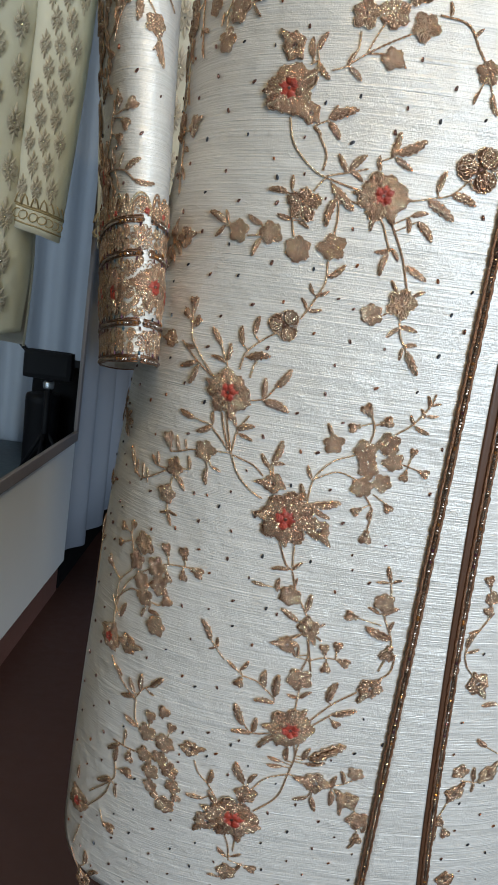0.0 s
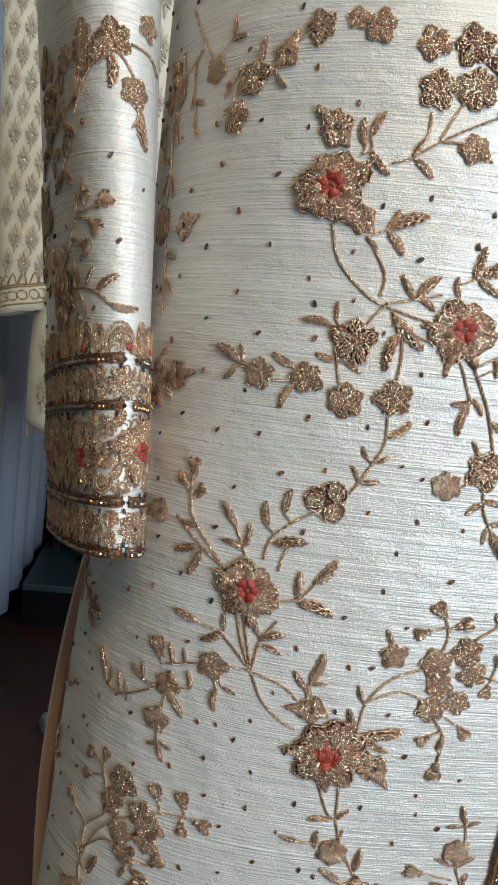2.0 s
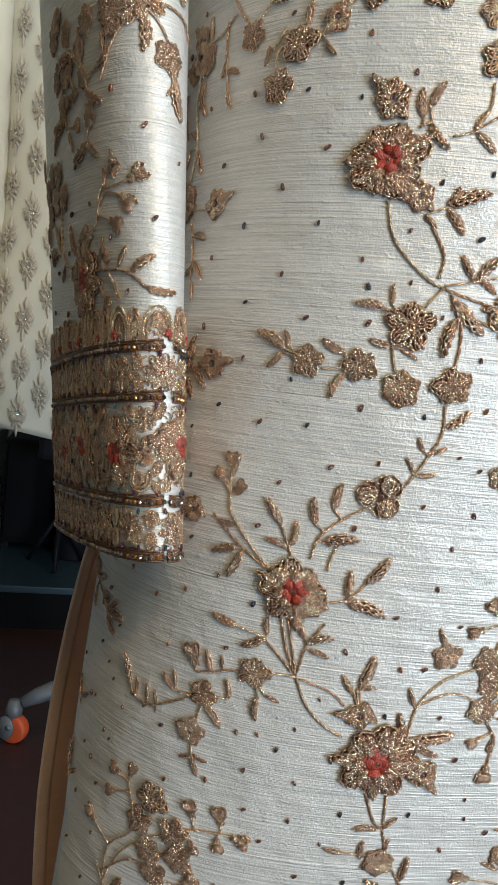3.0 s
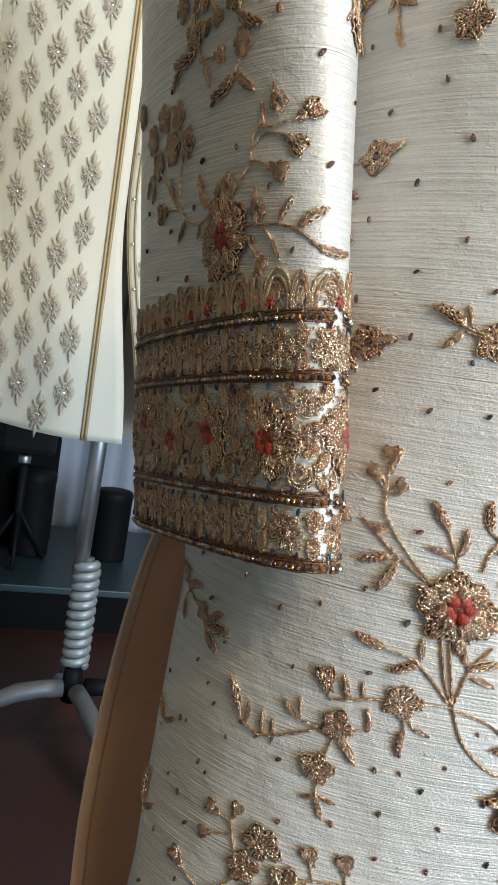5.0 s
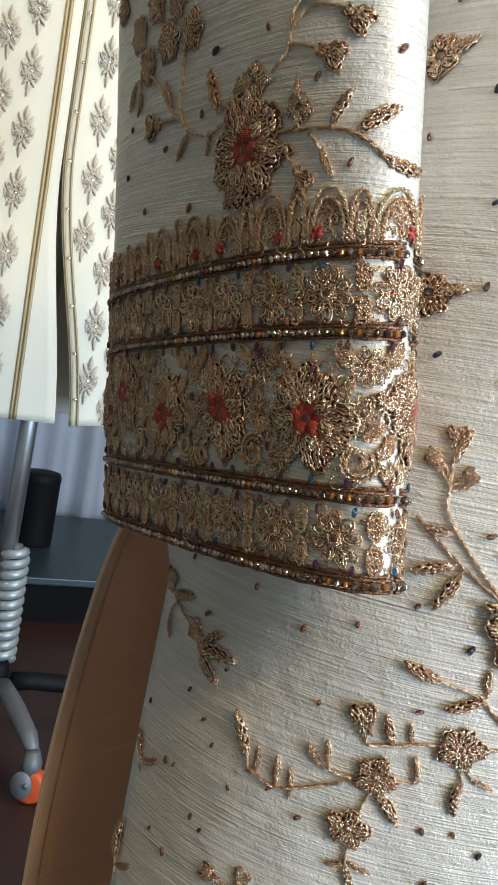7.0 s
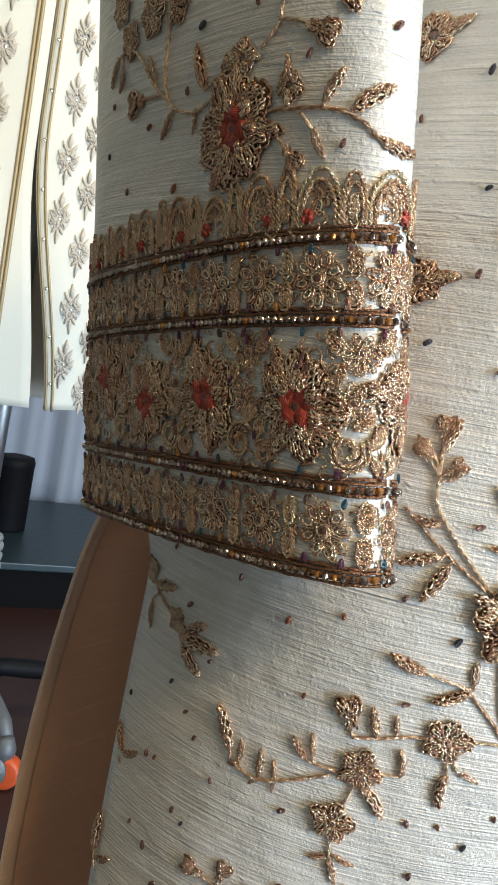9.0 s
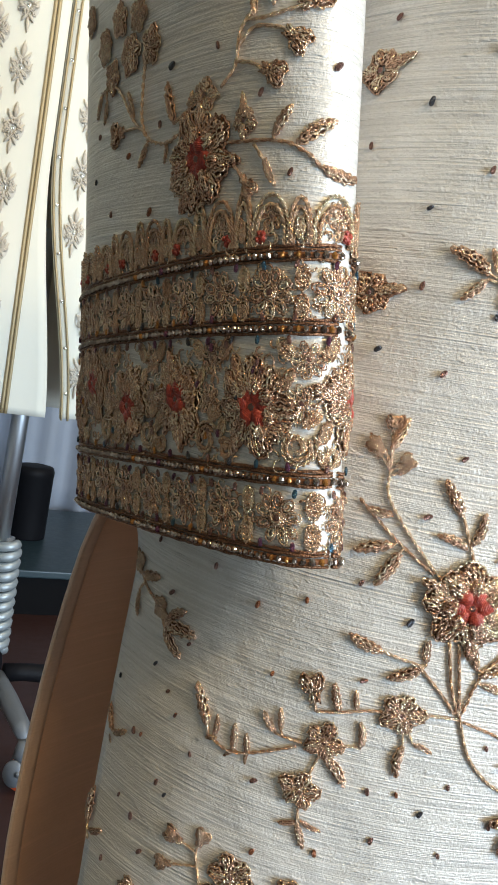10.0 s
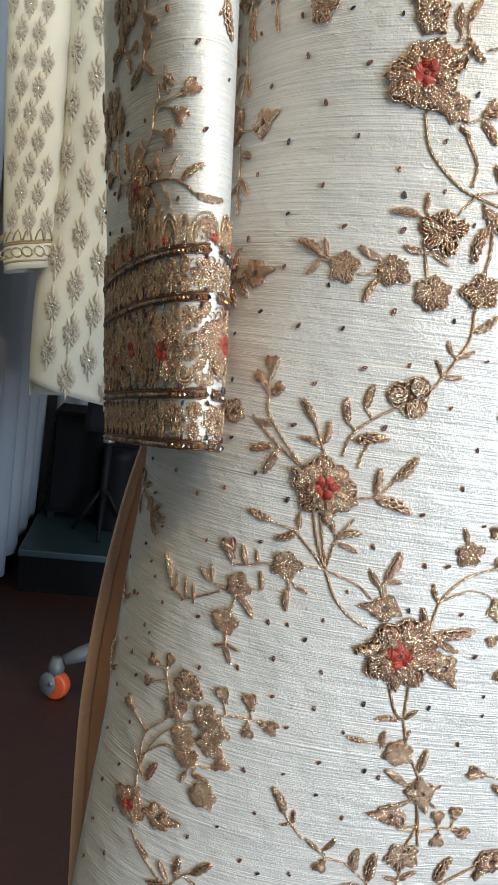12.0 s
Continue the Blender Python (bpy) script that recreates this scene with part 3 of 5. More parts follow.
# spray under the collar
spray(on_body,
      flowers=[("f", -.1702, 1.0327, .0077), ("f", -.143, 1.0249, .0091), ("g", -.1269, 1.0336, .0078), ("f", -.1523, 1.0085, .0085), ("f", -.1122, 1.0438, .0077)],
      leaves=[(-.1601, 1.0444, -.1497, 1.0444), (-.1594, 1.0453, -.1587, 1.0548), (-.1402, 1.0313, -.1386, 1.0426), (-.1596, 1.0259, -.1612, 1.018), (-.1312, 1.025, -.1259, 1.0189)],
      stems=[(-.1972, 1.067, -.1853, 1.0518, -.1769, 1.0417, -.1694, 1.0355), (-.1546, 1.0148, -.1537, 1.0233, -.1476, 1.0261), (-.1354, 1.0268, -.1287, 1.0294), (-.1507, 1.0329, -.157, 1.0233), (-.123, 1.0383, -.1162, 1.0421)])
# side spray by the sleeve
spray(on_body,
      flowers=[("g", -.214, 1.041, .0092), ("f", -.206, 1.030, .0085), ("g", -.220, 1.029, .0090), ("f", -.214, .964, .0108), ("g", -.184, .961, .0092), ("g", -.2331, 1.0159, .0064)],
      leaves=[(-.186, 1.021, -.177, 1.018), (-.185, 1.013, -.181, 1.003), (-.188, 1.026, -.191, 1.018), (-.203, 1.039, -.205, 1.050), (-.206, 1.020, -.211, 1.008), (-.212, 1.016, -.202, 1.004), (-.208, .994, -.217, .999), (-.206, .988, -.201, .977), (-.201, .948, -.190, .945), (-.198, .935, -.188, .926), (-.198, .933, -.206, .928), (-.197, .926, -.194, .916), (-.216, .990, -.221, .981), (-.226, 1.006, -.221, .996)],
      stems=[(-.189, 1.043, -.188, 1.028, -.185, 1.015, -.184, 1.008), (-.192, 1.039, -.207, 1.035, -.212, 1.019, -.211, 1.004, -.208, .990, -.212, .975), (-.206, .955, -.200, .940, -.197, .926), (-.205, .960, -.193, .959), (-.1836, 1.0451, -.192, 1.039)])
# second red spray
spray(on_body,
      flowers=[("R", -.0339, .9209, .0149), ("f", -.0805, .9114, .0109)],
      leaves=[(-.0378, .9347, -.0395, .9435), (-.0321, .9431, -.0292, .9575), (-.0303, .9454, -.0137, .9542), (-.0305, .9433, -.0195, .937), (-.0572, .9323, -.0634, .942), (-.0557, .933, -.0468, .9428), (-.0552, .9331, -.0475, .9278), (-.065, .9237, -.0506, .9107), (-.0616, .9167, -.0654, .8999), (-.0893, .9196, -.0895, .928), (-.0918, .9177, -.1043, .9188)],
      stems=[(-.0387, .9402, -.0326, .943, -.0291, .946), (-.0693, .9289, -.0571, .9318, -.045, .9353), (-.0691, .9279, -.0532, .9237, -.0424, .9224), (-.0661, .9256, -.0548, .917, -.0422, .9133), (-.0652, .9247, -.0605, .9163, -.0588, .906, -.0595, .8963), (-.0696, .9278, -.0736, .9227, -.0758, .9193)])
# tail of the second red spray
spray(on_body,
      flowers=[("f", -.0123, .8598, .0101), ("f", -.0296, .851, .0072)],
      leaves=[(-.0359, .9109, -.0386, .9), (-.0385, .915, -.0435, .9099), (-.0245, .8903, -.0339, .8883), (-.0242, .8916, -.0191, .8847), (-.0258, .8882, -.0289, .8748), (-.0136, .8822, -.0005, .8751), (-.0172, .9106, -.0156, .9018), (-.0157, .9114, -.0058, .9142), (-.0114, .9087, -.0011, .8983), (-.0161, .8655, -.0208, .8731), (-.0069, .8644, .0007, .8686), (-.0109, .8452, -.0181, .8384), (-.0111, .846, -.0001, .8439), (-.0068, .834, .0015, .8356), (-.0072, .8334, -.008, .8253), (-.0046, .8314, .0046, .8174)],
      stems=[(-.0313, .9046, -.0258, .8914), (-.0261, .9053, -.0168, .8872, -.0103, .8675), (-.024, .8506, -.018, .8547), (-.0119, .8507, -.0101, .841, -.0053, .8325)])
# right arm of the second red spray
spray(on_body,
      flowers=[("h", .0199, .9425, .0131)],
      leaves=[(-.0025, .9267, .0009, .9394), (.006, .9265, .0212, .922), (-.0074, .9216, .0094, .9119)],
      stems=[(-.0192, .9194, -.0085, .9221, .006, .9265, .0151, .936)])
# row of flowers
spray(on_body,
      flowers=[("f", -.1215, .8927, .0079), ("f", -.099, .8928, .008), ("f", -.0806, .8846, .0085), ("f", -.0595, .8883, .009), ("h", -.0818, .8379, .01)],
      leaves=[(-.1326, .8971, -.1463, .9038), (-.131, .898, -.1336, .9051), (-.1333, .8956, -.1404, .8882), (-.1057, .8975, -.1159, .9026), (-.105, .8894, -.1103, .8778), (-.0867, .9022, -.0965, .9044), (-.0831, .9016, -.0757, .8976), (-.0596, .8698, -.0497, .8787), (-.0666, .859, -.0697, .8652), (-.0653, .8581, -.0572, .8619), (-.07, .8497, -.0737, .8559), (-.0688, .8487, -.0602, .8499), (-.1079, .8218, -.1097, .8337), (-.1008, .8294, -.0984, .8412), (-.1038, .8138, -.088, .8169)],
      stems=[(-.1155, .89, -.1047, .8911), (-.0866, .9014, -.0841, .8918), (-.0608, .8795, -.0603, .8676, -.0638, .8588, -.0684, .8499, -.0728, .8426), (-.0866, .8321, -.0956, .8261, -.1053, .8164, -.1079, .8057)])
# red flower spray in the middle
spray(on_body,
      flowers=[("R", -.1132, .7898, .0157), ("g", -.1688, .8184, .008), ("b", -.1509, .8438, .005), ("b", -.155, .836, .0045), ("b", -.1458, .8327, .0044)],
      leaves=[(-.123, .8193, -.1306, .8304), (-.1189, .8088, -.1296, .8116), (-.1178, .8099, -.1158, .8217), (-.0891, .7897, -.0887, .8028), (-.0822, .7974, -.0729, .8105), (-.0888, .7873, -.0715, .783), (-.1425, .8055, -.1555, .8011), (-.14, .8036, -.1466, .7905), (-.1449, .8154, -.1543, .8161), (-.1503, .8367, -.1463, .848), (-.1515, .8348, -.1585, .8409), (-.1473, .8288, -.1423, .8338)],
      stems=[(-.0985, .7862, -.0887, .7891, -.0815, .7981), (-.1232, .7954, -.1365, .8079, -.1478, .8209, -.1494, .8297), (-.1275, .7981, -.1417, .8069, -.1573, .8186), (-.1160, .8045, -.1180, .8090, -.1205, .8140, -.1230, .8193), (-.1000, .8010, -.0985, .8090, -.0960, .8150)])
# stems below the middle red flower
spray(on_body,
      flowers=[],
      leaves=[(-.1371, .7678, -.1495, .7717), (-.1222, .7668, -.1228, .7753), (-.1232, .7647, -.1343, .759), (-.1055, .7678, -.108, .7771), (-.1045, .7656, -.092, .7698), (-.1026, .7628, -.0929, .7598)],
      stems=[(-.1137, .776, -.109, .7584, -.1064, .7489), (-.1167, .7754, -.1124, .7608, -.1072, .75), (-.1226, .7654, -.1353, .7675, -.1417, .7698), (-.1246, .7656, -.115, .7571, -.1085, .7504), (-.0971, .7762, -.1038, .7645, -.1061, .7509), (-.1064, .7489, -.0996, .7352, -.0898, .7259, -.0808, .7215), (-.105, .748, -.0899, .7435, -.0819, .7371), (-.1066, .7487, -.116, .7482, -.1235, .7470)])
# trailing spray
spray(on_body,
      flowers=[("b", -.1567, .7474, .0071), ("f", -.1489, .7301, .0077), ("f", -.1255, .7468, .0084), ("f", -.153, .7096, .008)],
      leaves=[(-.1463, .7423, -.1494, .7527), (-.1407, .7448, -.142, .7518), (-.1361, .7309, -.1378, .7408), (-.1226, .7355, -.1227, .723), (-.1194, .7367, -.1123, .7342), (-.1931, .7203, -.2022, .7347), (-.1898, .7175, -.1901, .7262), (-.1883, .7176, -.1933, .7154), (-.1806, .7152, -.1821, .7257), (-.1791, .7158, -.1837, .7116), (-.1745, .7156, -.1769, .7237), (-.1751, .7165, -.1748, .7116), (-.1664, .7277, -.1721, .7346), (-.1647, .7292, -.1659, .7377), (-.1477, .7253, -.1389, .7151), (-.1509, .6965, -.1578, .6942), (-.1508, .6963, -.1472, .6865), (-.1501, .6975, -.142, .6954)],
      stems=[(-.1543, .7403, -.1459, .7424, -.137, .7454, -.1285, .7466), (-.1579, .7253, -.1711, .7182, -.1816, .7144, -.1922, .7169), (-.1563, .7272, -.1634, .7274), (-.1492, .7248, -.1511, .7162), (-.1518, .7021, -.1507, .6959)])
# small spray at the slit
spray(on_body,
      flowers=[("g", -.2334, .7545, .0056), ("g", -.2583, .7656, .0054)],
      leaves=[(-.2531, .7621, -.2383, .765), (-.2524, .7553, -.2486, .7449), (-.227, .7491, -.2084, .7505), (-.2274, .7482, -.2137, .74), (-.2276, .7506, -.2168, .7581), (-.2441, .6939, -.251, .7043), (-.2441, .6939, -.2343, .6989), (-.246, .6916, -.2434, .6884), (-.2442, .6496, -.2456, .6666), (-.2422, .6476, -.2333, .6526)],
      stems=[(-.2636, .7684, -.2481, .7593, -.2364, .7554), (-.2413, .6437, -.2458, .6548)])
# bunch at the side
spray(on_body,
      flowers=[("f", -.1686, .6661, .01), ("f", -.1752, .651, .0085), ("f", -.1544, .6513, .009), ("f", -.1671, .6359, .0082), ("f", -.15, .6376, .0088), ("f", -.1628, .6249, .0083), ("b", -.1949, .6713, .0057), ("b", -.1841, .675, .0052), ("b", -.1967, .6587, .0051), ("b", -.2092, .6377, .0068), ("b", -.1466, .6668, .0061), ("b", -.1314, .6672, .0063), ("b", -.1438, .6473, .0052), ("b", -.1308, .6524, .0051), ("b", -.1212, .6576, .0064), ("b", -.1431, .6261, .0067), ("f", -.1493, .6046, .0088)],
      leaves=[(-.1606, .616, -.1645, .6073), (-.1575, .6143, -.1468, .6141)],
      stems=[(-.1913, .5804, -.1936, .6033, -.184, .6275, -.1699, .6421), (-.1699, .6421, -.1494, .6547, -.1316, .6586, -.1213, .6583), (-.1936, .6033, -.1928, .6271, -.1781, .6453, -.1851, .6696), (-.1962, .6098, -.1794, .6251, -.1674, .6267), (-.16, .6231, -.1501, .6218, -.145, .6238)])
# lower red spray
spray(on_body,
      flowers=[("R", -.0629, .7109, .0186), ("g", -.0746, .7336, .009), ("g", -.0403, .7056, .01)],
      leaves=[(-.0788, .7436, -.0848, .7526), (-.0769, .7484, -.0719, .7635), (-.078, .7463, -.0689, .7478), (-.0503, .7406, -.0536, .7495), (-.0519, .725, -.0561, .7366), (-.048, .7229, -.0287, .7273), (-.0464, .7205, -.0342, .7149)],
      stems=[(-.0509, .7225, -.0486, .7408, -.0387, .7541, -.0253, .7606, -.0185, .7651), (-.0486, .7408, -.0347, .7477, -.0224, .7447, -.0161, .7397)])
# bunch beside the lower red flower
spray(on_body,
      flowers=[("f", -.0394, .7663, .0073), ("f", -.0187, .7645, .0086), ("f", -.0049, .7709, .0084), ("f", .0003, .7597, .0073), ("f", -.015, .7524, .0075), ("f", -.017, .7396, .0076), ("f", -.0044, .7441, .0071), ("b", .0017, .7286, .0047), ("b", .012, .7665, .004), ("b", .0093, .7518, .0046), ("b", .0205, .7547, .0046), ("b", -.0169, .7234, .0047), ("b", -.0085, .7064, .0064), ("b", -.0273, .7794, .005), ("b", -.0206, .7904, .0058), ("b", -.0093, .7845, .0056)],
      leaves=[(-.041, .771, -.0448, .7796), (-.0098, .7179, -.0075, .7263)],
      stems=[(-.0176, .7665, -.0153, .779, -.0189, .7891), (-.0147, .7353, -.0078, .7247, -.0082, .7111), (-.0074, .7595, .0046, .7589, .0192, .7553), (-.0088, .7359, .0007, .7304)])
# leafy tip
spray(on_body,
      flowers=[],
      leaves=[(.0092, .7858, .0061, .7921), (.01, .7847, .0198, .7808), (.0147, .7906, .0117, .7969), (.0155, .7925, .0237, .7934), (.0168, .7981, .0146, .8056), (.0177, .7994, .0239, .8012)],
      stems=[(-.0021, .7773, .0081, .7857, .0172, .799, .0196, .8073)])
# falling spray
spray(on_body,
      flowers=[("f", -.0517, .6543, .0083), ("g", -.0354, .6312, .01), ("g", -.0484, .6155, .0084)],
      leaves=[(-.056, .6734, -.0673, .6723), (-.053, .6739, -.0468, .6803), (-.0695, .6585, -.0796, .6601), (-.0611, .6557, -.0609, .6663), (-.0497, .661, -.0485, .6682), (-.0388, .6437, -.0369, .6577), (-.0435, .635, -.0561, .6435), (-.04, .625, -.0479, .6202), (-.0305, .6322, -.0244, .6365), (-.0306, .6254, -.0248, .6215), (-.0401, .6074, -.0403, .6159)],
      stems=[(-.0653, .6942, -.0585, .6779, -.0529, .6732), (-.0548, .6958, -.0533, .6756), (-.0584, .6582, -.0785, .6589), (-.0528, .6722, -.0478, .657, -.0382, .6401, -.035, .6256, -.0286, .5962)])
# spray beside the placket
spray(on_body,
      flowers=[("f", .0129, .6589, .0075), ("b", -.0064, .6449, .0062), ("b", .023, .6209, .0079)],
      leaves=[(.0145, .6755, .011, .6864), (.0129, .674, .0049, .6733), (.016, .6742, .0225, .6768), (.0111, .6493, .0026, .6537), (.0138, .6488, .0239, .6554), (.0228, .6308, .0038, .6384), (.0204, .6359, .0223, .645)],
      stems=[(.0189, .6034, .0236, .627, .015, .6489, .0167, .6636, .0144, .6762), (-.0015, .6439, .0142, .6407)])
# hem spray with a red flower
spray(on_body,
      flowers=[("R", -.1964, .5777, .0126), ("g", -.1741, .5794, .0109)],
      leaves=[(-.1869, .5983, -.1807, .6125), (-.1764, .5496, -.1873, .5574), (-.1617, .5401, -.1667, .5517), (-.1626, .5377, -.1755, .533), (-.1565, .5444, -.1544, .5598), (-.1475, .5511, -.1355, .5628), (-.1502, .5469, -.1436, .5443), (-.155, .5106, -.1685, .5167)],
      stems=[(-.1999, .613, -.1885, .5987), (-.1911, .562, -.178, .5468, -.161, .5341), (-.1611, .5351, -.154, .5465, -.1441, .554), (-.1599, .5345, -.1591, .5176)])
# hem bunch
spray(on_body,
      flowers=[("b", -.1444, .5227, .007), ("b", -.134, .531, .0074), ("b", -.1259, .5189, .0061), ("f", -.1461, .5088, .0086), ("f", -.1303, .5041, .009), ("f", -.146, .4864, .0083), ("f", -.1327, .4885, .0077), ("f", -.1394, .473, .0084), ("f", -.1238, .4793, .0087), ("f", -.139, .4578, .007), ("f", -.1194, .4645, .0074), ("f", -.1244, .4433, .0091), ("b", -.1167, .456, .0064), ("b", -.132, .4488, .006), ("g", -.1084, .5068, .0094), ("b", -.1608, .4786, .0064), ("b", -.1637, .4607, .0076)],
      leaves=[(-.1722, .4846, -.1843, .4749), (-.167, .4928, -.1656, .5025), (-.1752, .4655, -.1731, .4807), (-.1785, .447, -.1927, .4365), (-.1721, .4407, -.1703, .4292)],
      stems=[(-.153, .4856, -.1674, .4858, -.1789, .487), (-.1733, .4594, -.1758, .446, -.2014, .4186)])
# hem spray at the slit
spray(on_body,
      flowers=[("R", -.2165, .3989, .014), ("b", -.1772, .393, .0082), ("g", -.2002, .3112, .012)],
      leaves=[(-.2201, .4205, -.2205, .4342), (-.1949, .3211, -.183, .3315), (-.2003, .3305, -.2002, .3479)],
      stems=[(-.2069, .3955, -.1836, .4255, -.177, .4454), (-.1866, .4071, -.1826, .3938), (-.22, .3377, -.2122, .3254, -.2023, .3172), (-.2111, .3724, -.2189, .3443)])
# leafy hem twigs
spray(on_body,
      flowers=[("b", -.0781, .5781, .0056)],
      leaves=[(-.1035, .6071, -.1106, .6221), (-.0977, .602, -.0978, .6105), (-.0994, .6015, -.1043, .5992), (-.0813, .5867, -.0889, .5936), (-.0788, .5873, -.0733, .5964), (-.0597, .5758, -.0601, .5915), (-.0506, .5707, -.05, .5896), (-.051, .5646, -.0657, .5645), (-.0712, .5405, -.0778, .5586), (-.0628, .5351, -.0612, .5491), (-.0643, .5337, -.0789, .5328)],
      stems=[(-.1047, .6096, -.0995, .6024, -.0914, .593), (-.0766, .5829, -.0657, .5805, -.0587, .575, -.0512, .5686), (-.0715, .5425, -.0635, .5344, -.0493, .537)])
# hem red spray
spray(on_body,
      flowers=[("R", -.0355, .5444, .0178), ("f", -.0358, .5884, .0102), ("b", -.0216, .6148, .0054), ("b", -.0128, .618, .0054), ("b", -.0078, .6074, .0059), ("b", -.0187, .6019, .0055)],
      leaves=[(-.0457, .5356, -.0576, .5223), (-.0381, .5122, -.0489, .5155), (-.0349, .5139, -.0351, .527), (-.0366, .5081, -.0488, .5078), (-.0223, .5163, -.0183, .5289), (-.0174, .5182, .007, .5363), (-.0201, .5133, -.0052, .517), (-.0418, .6066, -.0458, .6144), (-.0333, .572, -.0428, .5742), (-.0333, .572, -.0253, .5789)],
      stems=[(-.0317, .533, -.0286, .5184, -.0313, .5013), (-.0267, .5392, -.0286, .5184), (-.0313, .5013, -.0477, .4934, -.0588, .4771), (-.0313, .5013, -.0366, .4773, -.0528, .4583), (-.0313, .5013, -.0156, .4985), (-.0343, .5788, -.0346, .5697, -.0346, .5586), (-.0351, .6237, -.0324, .6092, -.0359, .5942), (-.0321, .6045, -.0206, .6088, -.0084, .6083)])
# twig to the placket
spray(on_body,
      flowers=[("g", .0155, .5887, .0108), ("b", -.0046, .5544, .0049)],
      leaves=[(-.0126, .5725, -.0081, .59), (-.0074, .5611, .0098, .5679)],
      stems=[(.007, .5835, -.0083, .5711, -.023, .5534), (-.0228, .5472, -.0068, .5623), (.0283, .6184, .0271, .6039, .0175, .5939)])
# lowest red spray
spray(on_body,
      flowers=[("R", -.068, .4485, .0218), ("f", -.0607, .4743, .0096), ("g", -.0882, .439, .012), ("f", -.0664, .3869, .0095), ("b", -.0485, .3956, .0063)],
      leaves=[(-.0634, .4853, -.0711, .5048), (-.06, .4861, -.0542, .4965), (-.0828, .4577, -.0889, .4714), (-.0934, .4617, -.1076, .4617), (-.0914, .4776, -.0885, .4923), (-.0683, .4038, -.076, .4134), (-.0638, .4051, -.0559, .4098), (-.0721, .3783, -.0819, .3795), (-.0595, .3888, -.0546, .3995)],
      stems=[(-.0779, .4555, -.0903, .4756, -.0997, .4854, -.1041, .4965), (-.072, .4275, -.0677, .4145, -.066, .4005), (-.063, .4299, -.0636, .4117)])
# hem spray by the placket
spray(on_body,
      flowers=[("g", -.0096, .4961, .0123), ("f", .0194, .5098, .007), ("g", .0176, .4833, .0111), ("f", .0288, .4637, .0094), ("b", .0312, .4456, .007)],
      leaves=[(-.013, .4817, -.0242, .4768), (-.0108, .4821, -.0059, .4676), (.0033, .4926, .0054, .5054), (.0036, .4903, .0048, .4754), (.0117, .4996, .0083, .5114), (.0128, .4779, .014, .4662), (.0348, .4511, .0362, .4623), (.0304, .4405, .0264, .4323)],
      stems=[(.0001, .4955, .0087, .4969, .0181, .5029), (.0232, .4772, .0286, .4648)])
# spray on the other front
spray(on_body,
      flowers=[("b", .0839, .6816, .0054), ("f", .0886, .6696, .0058), ("b", .0889, .658, .0055), ("g", .094, .6, .0111), ("f", .1004, .5188, .0072), ("g", .1247, .5155, .0098), ("g", .1, .4973, .0093), ("b", .0939, .4691, .0071), ("b", .1018, .4568, .0062), ("g", .1156, .4019, .0104)],
      leaves=[(.0844, .6441, .0774, .641), (.0783, .6299, .0812, .643), (.0794, .6253, .0882, .6286), (.1023, .5802, .1153, .582), (.1172, .5423, .1063, .5502), (.1141, .5095, .1105, .523), (.1147, .5072, .1151, .498), (.0945, .4545, .094, .4445)],
      stems=[(.0927, .6586, .0852, .6446, .0787, .6281, .0821, .6141, .0905, .6048), (.1162, .5424, .1311, .5337), (.1027, .5098, .1209, .5068), (.097, .4881, .0931, .4727)])
# trailing spray at the chest
spray(on_body,
      flowers=[("f", .0151, .9956, .0074)],
      leaves=[(.0117, .9854, .0092, .9776), (.0192, .9845, .0241, .9733), (.0039, 1.0131, .0081, 1.0184), (-.0115, 1.0226, -.0129, 1.0303)],
      stems=[(-.018, 1.0225, -.0012, 1.0194, .0077, 1.0069, .013, .9996)])
# red spray on the sleeve
spray(on_sleeve,
      flowers=[("R", .0540, .9188, .0108), ("g", .0515, .9385, .0058), ("g", .0330, .9290, .0050), ("b", .0240, .9430, .0050), ("b", .0165, .9525, .0050), ("b", .0115, .9625, .0052), ("b", .0320, .9105, .0042), ("g", .0235, .9670, .0046)],
      leaves=[(.069, .932, .074, .946), (.0595, .932, .0588, .941), (.007, .916, -.0062, .9155), (.014, .922, .003, .930), (.022, .924, .016, .933), (.025, .918, .021, .910), (.0305, .959, .032, .968), (.0315, .907, .0322, .9025)],
      stems=[(.041, .923, .031, .923, .023, .923, .016, .922, .010, .919, .007, .916), (.044, .940, .039, .944, .037, .947, .036, .955, .031, .961), (.038, .947, .030, .9455, .0255, .9425), (.0365, .951, .030, .956, .021, .955, .017, .953), (.033, .9585, .025, .9585, .013, .961), (.029, .922, .025, .917), (.039, .918, .034, .913), (.033, .923, .033, .926)])
# flower bunch on the sleeve
spray(on_sleeve,
      flowers=[("f", .112, .975, .0060), ("f", .096, .9735, .0058), ("f", .102, .961, .0066), ("f", .086, .9605, .0062), ("f", .127, .969, .0060), ("f", .119, .956, .0058), ("b", .112, .934, .0062), ("f", .147, .984, .0058)],
      leaves=[(.088, .928, .095, .920), (.074, .927, .076, .9195), (.130, .952, .136, .943), (.099, .939, .104, .948), (.125, .949, .128, .940)],
      stems=[(.090, .955, .092, .945, .092, .935, .087, .929, .075, .926, .067, .928), (.089, .931, .099, .937, .111, .949, .119, .953), (.095, .934, .105, .9345), (.119, .953, .130, .952)])
